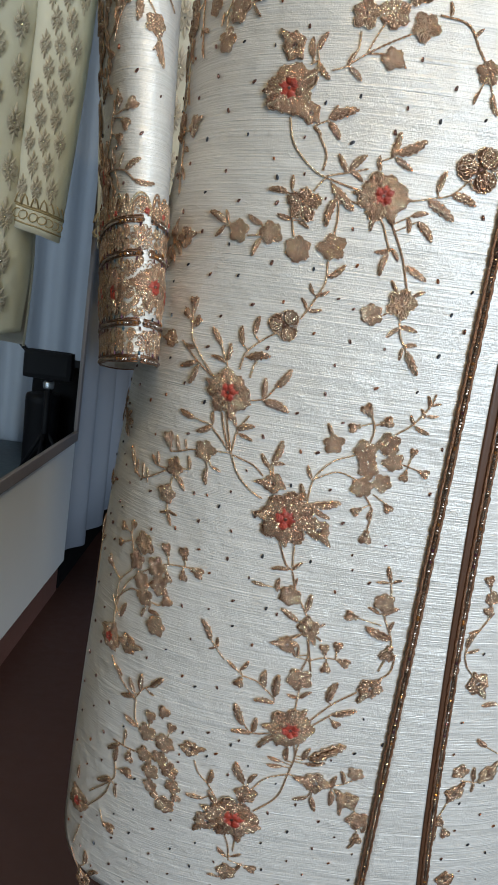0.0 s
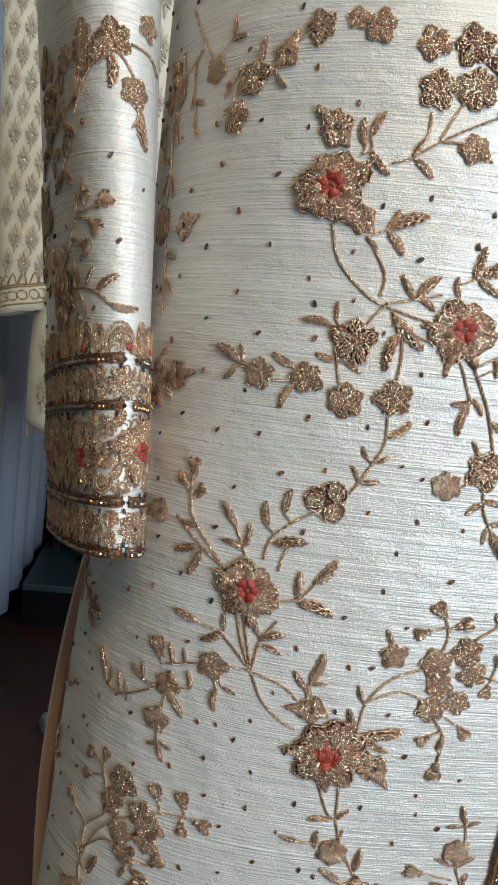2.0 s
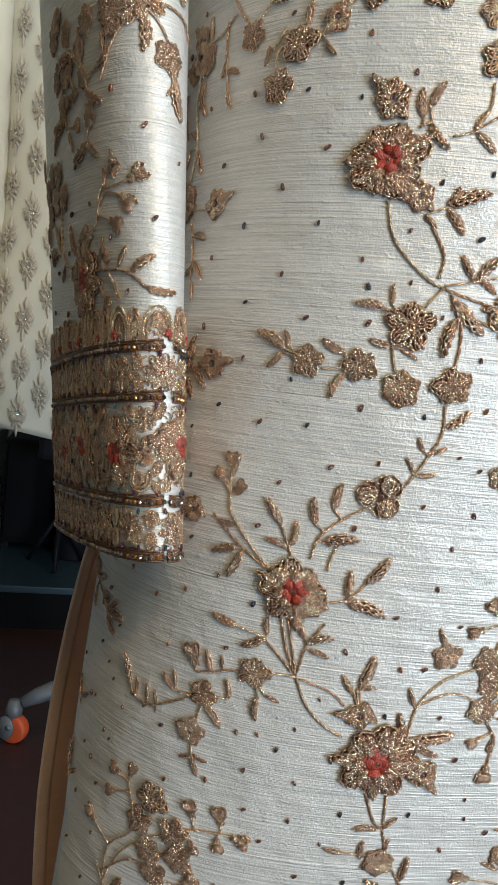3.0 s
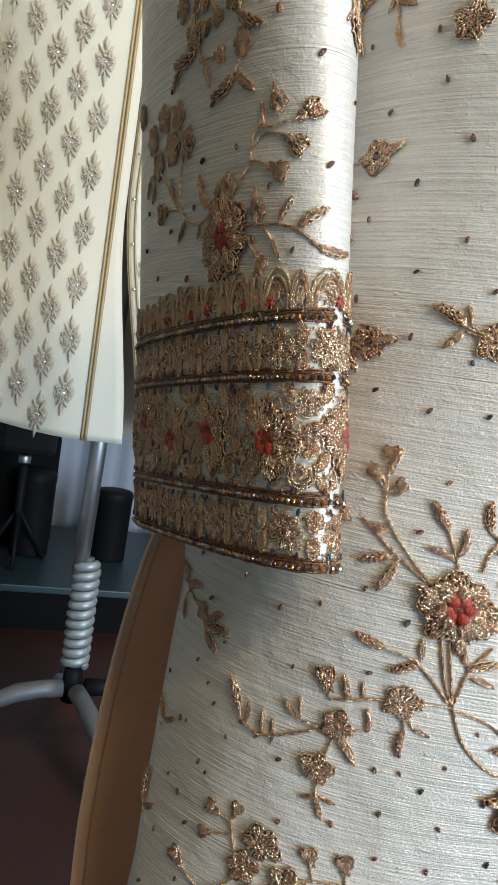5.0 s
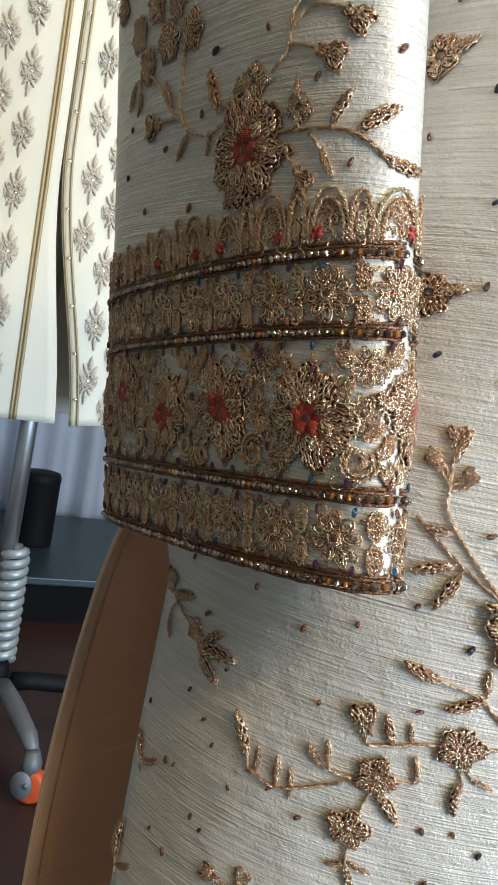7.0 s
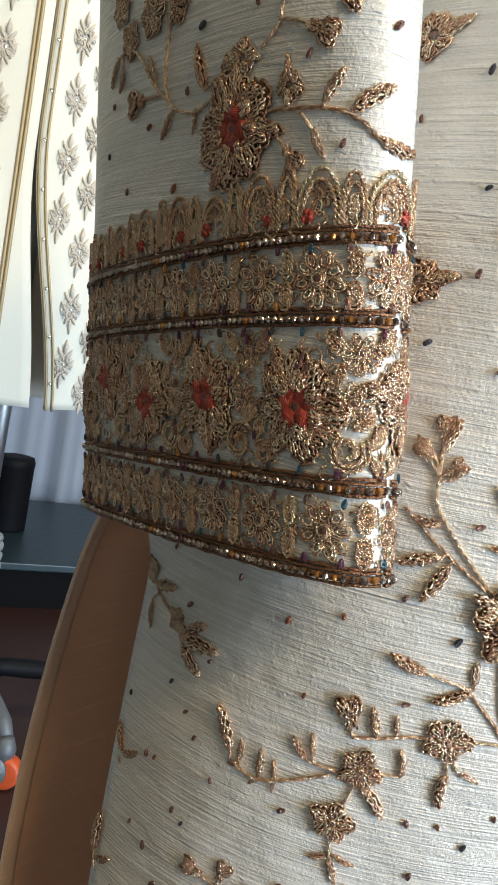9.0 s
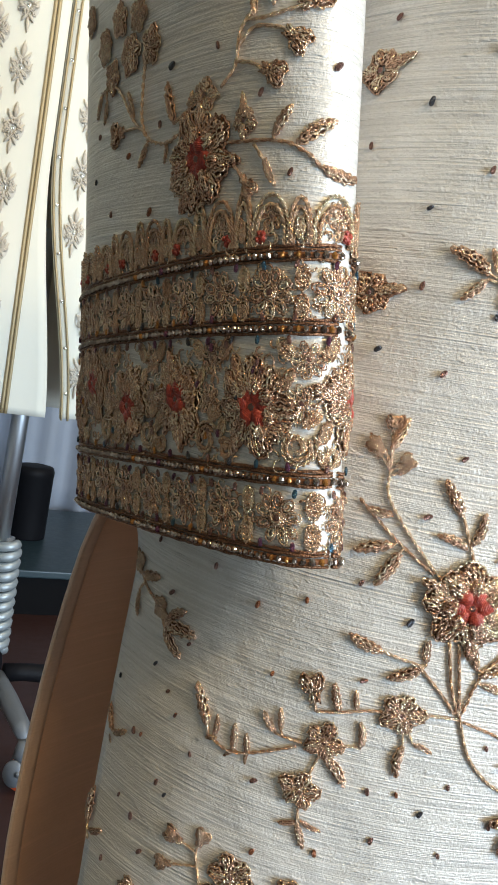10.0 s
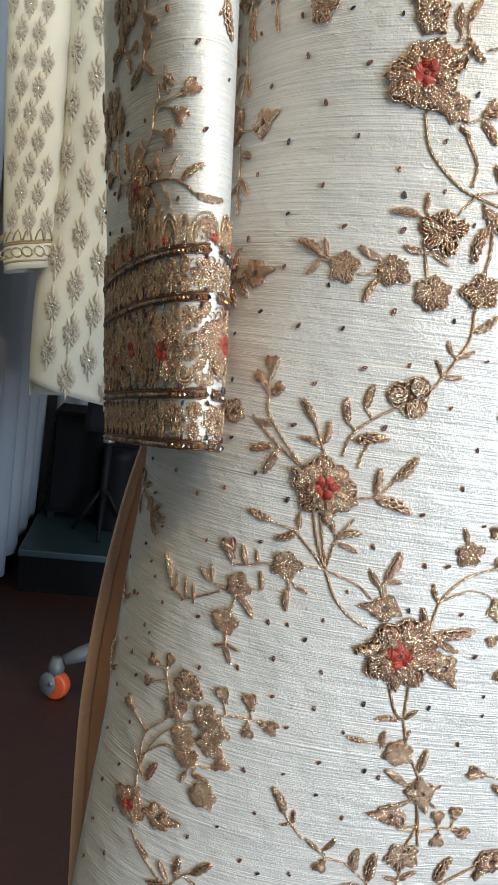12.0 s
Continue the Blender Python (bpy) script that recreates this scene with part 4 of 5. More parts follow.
# upper sleeve spray
spray(on_sleeve,
      flowers=[("f", .0062, 1.0371, .0077), ("f", .0127, 1.0321, .0063), ("f", -.0041, 1.0139, .0064), ("f", -.0127, 1.0463, .0058), ("f", .0257, 1.0341, .0064), ("f", .0435, 1.033, .006)],
      leaves=[(-.0068, 1.0058, -.0105, .989), (-.0058, 1.0026, -.0024, .9977), (.0069, 1.0298, .0072, 1.0146), (.0292, 1.026, .0281, 1.0138)],
      stems=[(.0044, 1.032, -.0004, 1.0262, -.0039, 1.0198), (-.0019, 1.0359, -.0143, 1.033, -.0218, 1.0271), (.0128, 1.0292, .0231, 1.0183, .0315, 1.005)])
# upper sleeve bunch
spray(on_sleeve,
      flowers=[("f", .0695, 1.0178, .0072), ("f", .0789, 1.0039, .0064), ("f", .0928, 1.0389, .0068), ("b", .0595, .9901, .0044), ("f", .0229, 1.0276, .0058)],
      leaves=[(.089, .9955, .1003, .9858), (.0264, 1.0215, .0272, 1.0148)],
      stems=[(.066, 1.0243, .0788, 1.0126, .073, .9908)])
# outer sleeve spray
spray(on_sleeve,
      flowers=[("f", .0704, 1.0342, .0057), ("f", .0486, 1.0099, .0051), ("f", .043, .9914, .0049), ("b", .0676, 1.0036, .0043), ("f", .0235, 1.0405, .0058), ("b", .0314, 1.0125, .004)],
      leaves=[(.048, .9798, .0641, .9745), (.0461, .9808, .0352, .9727), (.0562, 1.0209, .085, 1.0231), (.0463, 1.0029, .0306, .996)],
      stems=[(.045, 1.0334, .0538, 1.0229, .0469, 1.0095, .0413, .9928, .048, .9798)])
# back sleeve spray
spray(on_sleeve,
      flowers=[("f", .0844, 1.0445, .0061), ("f", .0522, 1.0225, .0056), ("f", .0901, 1.0166, .0054), ("b", .0608, 1.0066, .0045)],
      leaves=[(.0517, 1.0132, .0438, 1.0042), (.0709, .9891, .0659, .9793), (.0782, .9958, .0991, .995)],
      stems=[(.0515, 1.0323, .0558, 1.0215, .0669, 1.0146, .0819, 1.0082)])
# gold flower and twig beside the cuff
spray(on_body,
      flowers=[("g", -.170, .887, .0092), ("b", -.187, .888, .0075), ("f", -.193, .873, .0082)],
      leaves=[(-.183, .884, -.173, .875), (-.189, .893, -.184, .900), (-.188, .880, -.181, .870)],
      stems=[(-.193, .876, -.187, .882, -.178, .885, -.172, .887)])

# ---- the cuff: beaded ropes, bands packed with curled thread, a scalloped edge ----
def bead_mesh():
    """A cut bead: a square waist between two smaller ends."""
    verts, faces = [], []
    for x, r in ((-0.8, 0.30), (-0.42, 0.88), (0.0, 1.05), (0.42, 0.88), (0.8, 0.30)):
        for k in range(6):
            w = math.pi * (2 * k + 1) / 6
            verts.append(Vector((x, r * math.cos(w), r * math.sin(w))))
    for i in range(4):
        for k in range(6):
            faces.append((i * 6 + k, i * 6 + (k + 1) % 6, i * 6 + 6 + (k + 1) % 6, i * 6 + 6 + k))
    faces += [tuple(range(6))[::-1], tuple(range(24, 30))]
    return verts, faces


BEAD_V, BEAD_F = bead_mesh()


def bead_row(places, r, label, parent=None, rope=0.0):
    """A row of cut beads on a cord; places are (place, outward) pairs."""
    rng = random.Random(5)
    s = Soup()
    if rope:
        s.add(*sweep([p for p, n in places], rope, 6), 1)
    for i, (p, n) in enumerate(places):
        k = r * rng.uniform(0.85, 1.12)
        along = (places[min(i + 1, len(places) - 1)][0] - places[max(i - 1, 0)][0]).normalized()
        out = (n - along * n.dot(along)).normalized()
        m = Matrix((along, out.cross(along), out)).transposed() @ Matrix.Rotation(rng.uniform(-0.5, 0.5), 3, "X") @ Matrix.Rotation(rng.uniform(-0.2, 0.2), 3, "Z")
        c = p + n * (r * 0.6)
        s.add([c + m @ (v * k) for v in BEAD_V], BEAD_F, rng.choice((0,) * 24 + (2, 3)))
    me = s.mesh(BEAD, PIPING, AMBER, PLUM)
    me.polygons.foreach_set("use_smooth", [False] * len(me.polygons))
    return part("beaded_rope", me, None, parent or KURTA, label)


rng_cuff = random.Random(31)


def cuff_frame(v, rise):
    return facing_of(on_sleeve, v, cuff_height(v, rise))


for rise, size in ((0.0009, 0.00118), (0.0240, 0.00118), (0.0678, 0.00112), (0.0890, 0.00118)):
    places, cordlines = [], ([], [], [])
    steps = int(0.366 / (size * 2.05))
    for i in range(steps + 1):
        p, a, b, n = cuff_frame(0.366 * i / steps, rise)
        places.append((p + n * 0.0006, n))
        for line, off in zip(cordlines, (0.0017, -0.0015, 0.0028)):
            line.append(p + n * 0.0007 + b * (off + rng_cuff.uniform(-0.0002, 0.0002)))
    rope = bead_row(places, size, "row of small bronze beads round the cuff", None, size * 0.8)
    for line in cordlines:
        s = Soup()
        s.add(*sweep(line, [0.00055 * rng_cuff.uniform(0.7, 1.25) for q in line], 5))
        part("twisted_cord", s.mesh(ROPE), None, rope, "brown twisted cord beside the beads")


def curl(soup, v, rise, size, rng, slot=0):
    """A small hook of coiled thread, sewn flat."""
    p, a, b, n = cuff_frame(v, rise)
    w0, sweep_w, r = rng.uniform(0, 6.28), rng.uniform(2.2, 4.6), size * rng.uniform(0.35, 0.6)
    pts = []
    for i in range(6):
        w = w0 + sweep_w * i / 5
        pts.append(p + a * r * math.cos(w) + b * r * math.sin(w) + n * (0.0006 + 0.0003 * math.sin(3 * i / 5)))
    soup.add(*sweep(pts, [0.00026, 0.00040, 0.00028, 0.00040, 0.00028, 0.00038], 4), slot)


def packed_band(lo, hi, cell, fill, label):
    rng = random.Random(int(lo * 1e4))
    s = Soup()
    v = -0.045
    while v < 0.215:
        rise = lo + cell * 0.4
        while rise < hi:
            if rng.random() < fill:
                curl(s, v + rng.uniform(-0.5, 0.5) * cell, rise + rng.uniform(-0.5, 0.5) * cell, cell * 1.5, rng)
            rise += cell
        v += cell
    return part("embroidered_band", s.mesh(CORD), None, KURTA, label)


narrow_low = packed_band(0.004, 0.0212, 0.0024, 0.34, "narrow band of gold rosettes and ovals")
wide = packed_band(0.027, 0.0660, 0.0024, 0.34, "broad band of gold blooms with coral red hearts")
narrow_high = packed_band(0.0705, 0.087, 0.0024, 0.34, "narrow band of gold rosettes and ovals")


def chain(soup, path, r=0.00036):
    """Two strands twisted round each other along (along, rise) places of the cuff."""
    pts = [Vector(p) for p in path]
    dense = []
    for i in range(len(pts) - 1):
        n = max(1, round((pts[i + 1] - pts[i]).length / 0.0008))
        dense += [pts[i].lerp(pts[i + 1], k / n) for k in range(n)]
    dense.append(pts[-1])
    strands = ([], [])
    for i, q in enumerate(dense):
        p, a, b, n = cuff_frame(q.x, q.y)
        t = dense[min(i + 1, len(dense) - 1)] - dense[max(i - 1, 0)]
        across = (b * t.x + a * t.y).normalized()
        for side in (0, 1):
            w = 1.7 * i + math.pi * side
            strands[side].append(p + n * (0.0010 + 0.0004 * math.sin(w)) + across * r * 1.1 * math.cos(w))
    for line in strands:
        soup.add(*sweep(line, [r * (1.2 if i % 2 else 0.85) for i in range(len(line))], 4))


def oval(soup, v, rise, wide_r, tall_r, turn=0.0):
    c, s = math.cos(turn), math.sin(turn)
    for k in (1.0, 0.66, 0.30):
        path = []
        for i in range(13):
            w = 2 * math.pi * i / 12
            x, y = k * wide_r * math.cos(w), k * tall_r * math.sin(w)
            path.append((v + x * c - y * s, rise + x * s + y * c))
        chain(soup, path)


def scroll(soup, v, rise, r, start, hand):
    """A double line that curls inwards."""
    for k in (1.0, 0.72):
        path = []
        for i in range(22):
            w = start + hand * 8.5 * i / 21
            q = k * r * (1 - 0.72 * i / 21)
            path.append((v + q * math.cos(w), rise + q * math.sin(w)))
        chain(soup, path, 0.0004)


BLOOMS = ((-0.036, 0.046), (-0.0095, 0.0485), (0.026, 0.0445), (0.064, 0.0460), (0.100, 0.0430), (0.136, 0.0515), (0.171, 0.045))
for v, rise in BLOOMS:
    sew("flower", pick.choice(FLOWERS["R"]), wide, on_sleeve, v, cuff_height(v, rise), 0.0142, pick.uniform(0, 6), "gold bloom with a coral red heart")
s = Soup()
for k, ((va, ra), (vb, rb)) in enumerate(zip(BLOOMS, BLOOMS[1:])):
    m = (va + vb) / 2
    scroll(s, m + 0.0025, 0.0335, 0.0062, 2.5, 1 if k % 2 else -1)
    scroll(s, m - 0.0075, 0.0310, 0.0038, 0.6, -1 if k % 2 else 1)
    oval(s, m - 0.0065, 0.0620, 0.0019, 0.0038, 0.5)
    oval(s, m + 0.0070, 0.0618, 0.0019, 0.0038, -0.6)
    oval(s, m + 0.0060, 0.0530, 0.0015, 0.0034, 0.5)
    oval(s, m - 0.0055, 0.0380, 0.0015, 0.0034, 0.4)
    oval(s, m - 0.0018, 0.0415, 0.0014, 0.0030, 0.9)
part("scroll_work", s.mesh(CORD), None, wide, "curled lines of gold thread")
for (va, ra), (vb, rb) in zip(BLOOMS, BLOOMS[1:]):
    v = (va + vb) / 2
    for off, rise, r in ((0.0, 0.0590, 0.0054), (0.0015, 0.0462, 0.0056)):
        sew("flower", pick.choice(FLOWERS["o"]), wide, on_sleeve, v + off, cuff_height(v + off, rise), r, pick.uniform(0, 6))
low, high = Soup(), Soup()
for i in range(12):
    v = -0.0435 + 0.0218 * i
    sew("flower", pick.choice(FLOWERS["o"]), narrow_low, on_sleeve, v - 0.006, cuff_height(v - 0.006, 0.0125), 0.0078, pick.uniform(0, 6))
    for rise in (0.0078, 0.0168):
        oval(low, v + 0.0050, rise, 0.0019, 0.0040)
    v = -0.0405 + 0.0205 * i
    sew("flower", pick.choice(FLOWERS["o"]), narrow_high, on_sleeve, v, cuff_height(v, 0.0782), 0.0078, pick.uniform(0, 6))
    for rise in (0.0738, 0.0824):
        oval(high, v + 0.0103, rise, 0.0019, 0.0038)
part("oval_chain", low.mesh(CORD), None, narrow_low)
part("oval_chain", high.mesh(CORD), None, narrow_high)

# the scalloped edge above the top rope: wide and narrow arches by turns
rng = random.Random(21)
s = Soup()
for i in range(330):
    curl(s, rng.uniform(-0.045, 0.215), rng.uniform(0.0915, 0.1000), 0.0034, rng)
ARCH = ((-1, 0), (-1.05, 0.4), (-0.8, 0.75), (-0.4, 0.97), (0, 1.02), (0.4, 0.97), (0.8, 0.75), (1.05, 0.4), (1, 0))
for i in range(13):
    v = -0.040 + 0.0205 * i + rng.uniform(-0.001, 0.001)
    for mid, half, tall in ((v, 0.0060, 0.0138), (v + 0.0103, 0.0030, 0.0150)):
        tall *= rng.uniform(0.88, 1.10)
        for k in (1.0, 0.80):
            chain(s, [(mid + half * k * x, 0.0920 + tall * k * h) for x, h in ARCH], 0.00042)
    oval(s, v + 0.0103, 0.0965, 0.0012, 0.0030)
scallop = part("scalloped_edge", s.mesh(CORD), None, KURTA, "scalloped gold edging above the cuff")
for i in range(13):
    v = -0.040 + 0.0205 * i
    sew("flower", pick.choice(FLOWERS["o"]), scallop, on_sleeve, v, cuff_height(v, 0.1005), 0.0042, pick.uniform(0, 6))
    for off in (0.0035 if i % 2 else -0.0030,):
        t = Soup()
        red_heart(t, 1.0, 0.5, rng, 4)
        knot = part("red_knot", t.mesh(RED, RED, STONE, RED), None, scallop, "coral red thread knot")
        lay(knot, on_sleeve, v + off, cuff_height(v + off, 0.0950 + rng.uniform(-0.0006, 0.0012)), 0.0021, rng.uniform(0, 6), 0.0008)

# ---- placket: two beaded edges and the plain strip between ----
def placket_edge(z, which):
    d = z - 0.6
    return 0.0606 * d * d - 0.0176 * d + 0.0380 if which == 1 else 0.168 * d * d - 0.0844 * d + 0.0693


rows = []
for i in range(90):
    z = HEM + 0.002 + (1.30 - HEM) * i / 89
    l, r = placket_edge(z, 1), placket_edge(z, 2)
    row = []
    for k in range(7):
        p, a, b, n = facing_of(on_body, l + (r - l) * k / 6, z)
        row.append(p + n * 0.0022)
    rows.append(row)
strip = thicken(part("placket", grid_mesh(rows), SILK, KURTA, "plain ivory silk placket strip"), 0.002)
for which in (1, 2):
    tube, beads = [], []
    for i in range(400):
        z = HEM + 0.003 + (1.16 - HEM) * i / 399
        p, a, b, n = facing_of(on_body, placket_edge(z, which) + (0.0 if which == 1 else 0.0042), z)
        beads.append((p + n * 0.0030, n))
        tube.append((p, a, n))
    rope = bead_row(beads, 0.00115, "bronze bead edging of the placket", strip, 0.0007)
    for off in (-0.0021, 0.0021):
        s = Soup()
        wob = random.Random(int(off * 1e5) + which)
        s.add(*sweep([p + a * (off + wob.uniform(-0.0004, 0.0004)) + n * 0.0024 for p, a, n in tube], [0.0013 * wob.uniform(0.75, 1.2) for q in tube], 6))
        part("piping", s.mesh(ROPE), None, strip, "brown twisted piping")
rows = []
for i in range(90):
    z = HEM + 0.003 + (1.16 - HEM) * i / 89
    row = []
    for k in range(4):
        p, a, b, n = facing_of(on_body, placket_edge(z, 2) - 0.0022 - 0.0035 * smoothstep(0.5, 0.9, z) + (0.0045 + 0.0035 * smoothstep(0.5, 0.9, z)) * k / 3, z)
        row.append(p + n * (0.0032 - 0.0012 * k / 3))
    rows.append(row)
thicken(part("facing", grid_mesh(rows), EDGE, strip, "dark brown satin edge beside the bead row"), 0.0006)

# ---- small dark stones sewn over the silk ----
def drop_mesh():
    """A six-sided drop, blunt at its foot and pointed at its tip."""
    levels_y = ((-0.85, 0.20), (-0.62, 0.44), (0.05, 0.52), (0.55, 0.42), (0.88, 0.16))
    verts, faces = [], []
    for y, r in levels_y:
        for k in range(6):
            w = 2 * math.pi * k / 6
            verts.append((r * math.cos(w) + 0.10 * y * y, y, 0.35 + r * 0.85 * math.sin(w)))
    for i in range(4):
        for k in range(6):
            faces.append((i * 6 + k, i * 6 + (k + 1) % 6, i * 6 + 6 + (k + 1) % 6, i * 6 + 6 + k))
    faces += [tuple(range(6))[::-1], tuple(range(24, 30))]
    return mesh_from(verts, faces, False)


stone, warm_stone, grey_stone = drop_mesh(), drop_mesh(), drop_mesh()
stone.materials.append(STONE)
warm_stone.materials.append(AMBER_DARK)
grey_stone.materials.append(SLATE)
rng = random.Random(3)


def sew_stone(f, u, z):
    for g, ku, kz, kr in KEEP_OFF:
        if g is f and (u - ku) ** 2 + (z - kz) ** 2 < (kr + 0.0006) ** 2:
            return
    ob = part("stone", rng.choice((stone,) * 8 + (grey_stone,) * 3 + (warm_stone,) * 2), None, KURTA)
    lay(ob, f, u, z, 0.0017 * rng.uniform(0.75, 1.2), rng.uniform(-1.1, 0.4), 0.0002)


def scatter(f, *places):
    for u, z in places:
        sew_stone(f, u, z)


# scattered by hand over the front, in loose staggered rows
# chest
scatter(on_body,
        (-.136, 1.061), (-.122, 1.053), (-.031, 1.048), (-.174, 1.045), (-.148, 1.038), (-.087, 1.035), (-.112, 1.027), (-.181, 1.026), (-.069, 1.021), (-.092, 1.012), (-.165, 1.007), (-.137, 1.006),
        (-.197, 1.006), (-.113, 1.002), (-.024, .998), (-.158, .988), (-.002, .985), (-.125, .982), (-.181, .978), (-.056, .975), (-.028, .971), (-.076, .970), (.018, .970), (-.144, .966),
        (-.008, .966), (-.107, .963), (-.033, .957), (.012, .954), (-.125, .951), (-.163, .950), (-.086, .950), (-.057, .949), (-.104, .937), (-.182, .936))
# waist
scatter(on_body,
        (-.083, .929), (-.139, .929), (-.100, .926), (-.048, .919), (-.156, .916), (-.068, .916), (.027, .916), (-.125, .911), (-.098, .911), (-.180, .904), (-.049, .900), (-.074, .896),
        (-.113, .893), (-.153, .891), (-.084, .886), (-.128, .884), (-.060, .882), (-.043, .879), (.007, .876), (-.096, .875), (-.069, .874), (.029, .872), (-.163, .869), (-.118, .865),
        (-.140, .864), (-.051, .858), (-.178, .857), (.019, .857), (-.041, .853), (-.085, .852), (-.105, .848), (.029, .848), (-.127, .838), (-.063, .835))
# middle
scatter(on_body,
        (-.174, .834), (-.040, .833), (.016, .831), (-.018, .831), (-.004, .828), (-.091, .822), (-.152, .818), (-.134, .817), (-.047, .817), (-.126, .817), (-.091, .813), (.007, .807),
        (-.019, .806), (-.168, .805), (-.100, .801), (-.050, .798), (-.150, .790), (-.066, .783), (-.036, .781), (-.131, .780), (-.167, .779), (-.185, .772), (.030, .772), (-.086, .764),
        (-.049, .759), (-.060, .758), (-.120, .757), (-.141, .756), (-.173, .749), (-.074, .748), (-.113, .744), (.028, .741), (-.094, .739), (-.037, .735))
# lower front
scatter(on_body,
        (-.063, .734), (-.194, .731), (-.216, .725), (-.103, .722), (-.120, .716), (-.130, .715), (-.025, .713), (-.110, .710), (-.068, .709), (-.084, .708), (-.170, .707), (-.198, .706),
        (-.225, .702), (.006, .701), (-.124, .696), (-.039, .695), (-.099, .694), (-.060, .691), (-.015, .691), (-.142, .686), (-.205, .685), (-.042, .682), (-.075, .680), (-.013, .680),
        (-.164, .679), (-.121, .675), (-.099, .673), (-.000, .672), (-.219, .668), (-.059, .665), (.059, .665), (-.082, .662), (-.022, .662), (-.111, .659))
# hem
scatter(on_body,
        (-.091, .642), (-.067, .641), (.047, .641), (-.059, .638), (.072, .635), (-.108, .631), (-.043, .631), (-.129, .628), (-.089, .622), (-.073, .610), (.083, .607), (-.046, .606),
        (-.026, .605), (-.119, .603), (-.080, .597), (.039, .592), (-.025, .591), (-.138, .588), (.020, .580), (-.154, .575), (-.122, .570), (-.094, .568), (-.111, .564), (-.061, .561),
        (.016, .561), (.048, .558), (.034, .540), (.015, .529), (-.096, .526), (-.072, .525), (-.014, .525), (-.088, .508), (-.117, .498))
for i in range(50):
    for j in range(13):
        z = 1.085 - 0.0153 * i + rng.uniform(-0.002, 0.002)
        u = -0.247 + 0.0375 * j + (0.01875 if i % 2 else 0.0) + rng.uniform(-0.003, 0.003)
        if z < HEM + 0.012 or u < -panel_edge(z) + 0.004 or placket_edge(z, 1) - 0.006 < u < placket_edge(z, 2) + 0.012 or u > 0.15:
            continue
        if -0.20 < u < 0.05 and 0.53 < z < 1.06:
            continue
        sew_stone(on_body, u, z)
scatter(on_sleeve, (.071, .951), (.027, .937), (.003, .9455), (.079, .933), (.133, .936), (.103, .925), (.073, .918), (.138, .919), (.12, .905), (.086, .904), (.016, .914), (.046, .953), (.007, .984), (.038, .977), (.063, .972), (.102, .985), (.003, 1.015), (-.009, .971), (.024, 1.0))
CUT = {}
spots = [(rng.uniform(-0.03, 0.19), rng.uniform(0.028, 0.064)) for i in range(38)]
for i in range(24):
    v = -0.0435 + 0.0109 * i
    spots += [(v - 0.0005, 0.0048), (v - 0.0005, 0.0202), (v + 0.0015, 0.0712), (v + 0.0015, 0.0862), (v + 0.003, 0.0645), (v + 0.002, 0.0278)]
for v, rise in spots:
    hue = rng.choice((STONE, STONE, STONE, STONE, PLUM, PLUM, SLATE, AMBER, TEAL))
    if hue.name not in CUT:
        CUT[hue.name] = stone.copy()
        CUT[hue.name].materials.clear()
    ob = part("stone", CUT[hue.name], hue, wide)
    lay(ob, on_sleeve, v, cuff_height(v, rise), 0.0016, rng.uniform(-0.5, 0.5), 0.0009)

# ---- the mannequin inside, hidden by the cloth ----
def lathe(profile, at=(0, 0), sides=24, squash=1.0):
    verts, faces = [], []
    for r, z in profile:
        for k in range(sides):
            w = 2 * math.pi * k / sides
            verts.append((at[0] + r * math.cos(w), at[1] + squash * r * math.sin(w), z))
    for i in range(len(profile) - 1):
        for k in range(sides):
            a, b = i * sides + k, i * sides + (k + 1) % sides
            faces.append((a, b, b + sides, a + sides))
    faces.append(tuple(range(sides))[::-1])
    faces.append(tuple((len(profile) - 1) * sides + k for k in range(sides)))
    return mesh_from(verts, faces)


tagged(part("mannequin", lathe([(0.16, 0.0), (0.16, 0.015), (0.03, 0.03), (0.018, 0.06), (0.018, 0.78), (0.10, 0.80), (0.135, 0.9), (0.12, 1.1), (0.13, 1.3), (0.06, 1.40), (0.05, 1.50), (0.0, 1.51)], (MID, 0.70), 28, 0.72), SKIN),
       "grey fibreglass mannequin under the kurta, on a pole", "mannequin")

# ---- the second kurta, on a wheeled stand behind ----
K2X = -0.03


def cream_point(x, z, back=False):
    """The cream kurta's cloth at x across and height z."""
    half = 0.292 - 0.012 * smoothstep(0.9, 1.3, z) + 0.006 * math.sin(9 * z)
    w = min(1.0, abs((x - K2X) / half))
    depth = (1 - w ** 2.6) ** (1 / 2.6)
    fold = 0.006 * math.sin(34 * x + 3 * z) * (1 - smoothstep(0.8, 1.3, z))
    return Vector((K2X + math.copysign(w * half, x - K2X), 1.995 + (0.12 if back else -0.125) * depth + fold * (0.4 + 0.6 * depth), z))


def cream_half(z):
    return 0.292 - 0.012 * smoothstep(0.9, 1.3, z) + 0.006 * math.sin(9 * z)


def edge_a(z):
    return -0.033 + 0.054 * (1 - smoothstep(0.64, 1.16, z))


def edge_b(z):
    return -0.031 + 0.078 * (1 - smoothstep(0.64, 1.20, z))


CREAM_KURTA = thing("kurta", "cream kurta with rows of small grey motifs on a wheeled stand", "kurta")
zs = [0.688 + (1.74 - 0.688) * i / 76 for i in range(77)]


def lin(a, b, n):
    return [a + (b - a) * i / n for i in range(n + 1)]


def sag(x, z):
    """The hem hangs a little lower in the middle."""
    return z + 0.035 * min(1.0, abs(x - K2X) / 0.29) ** 2 * (1 - smoothstep(0.69, 0.95, z))


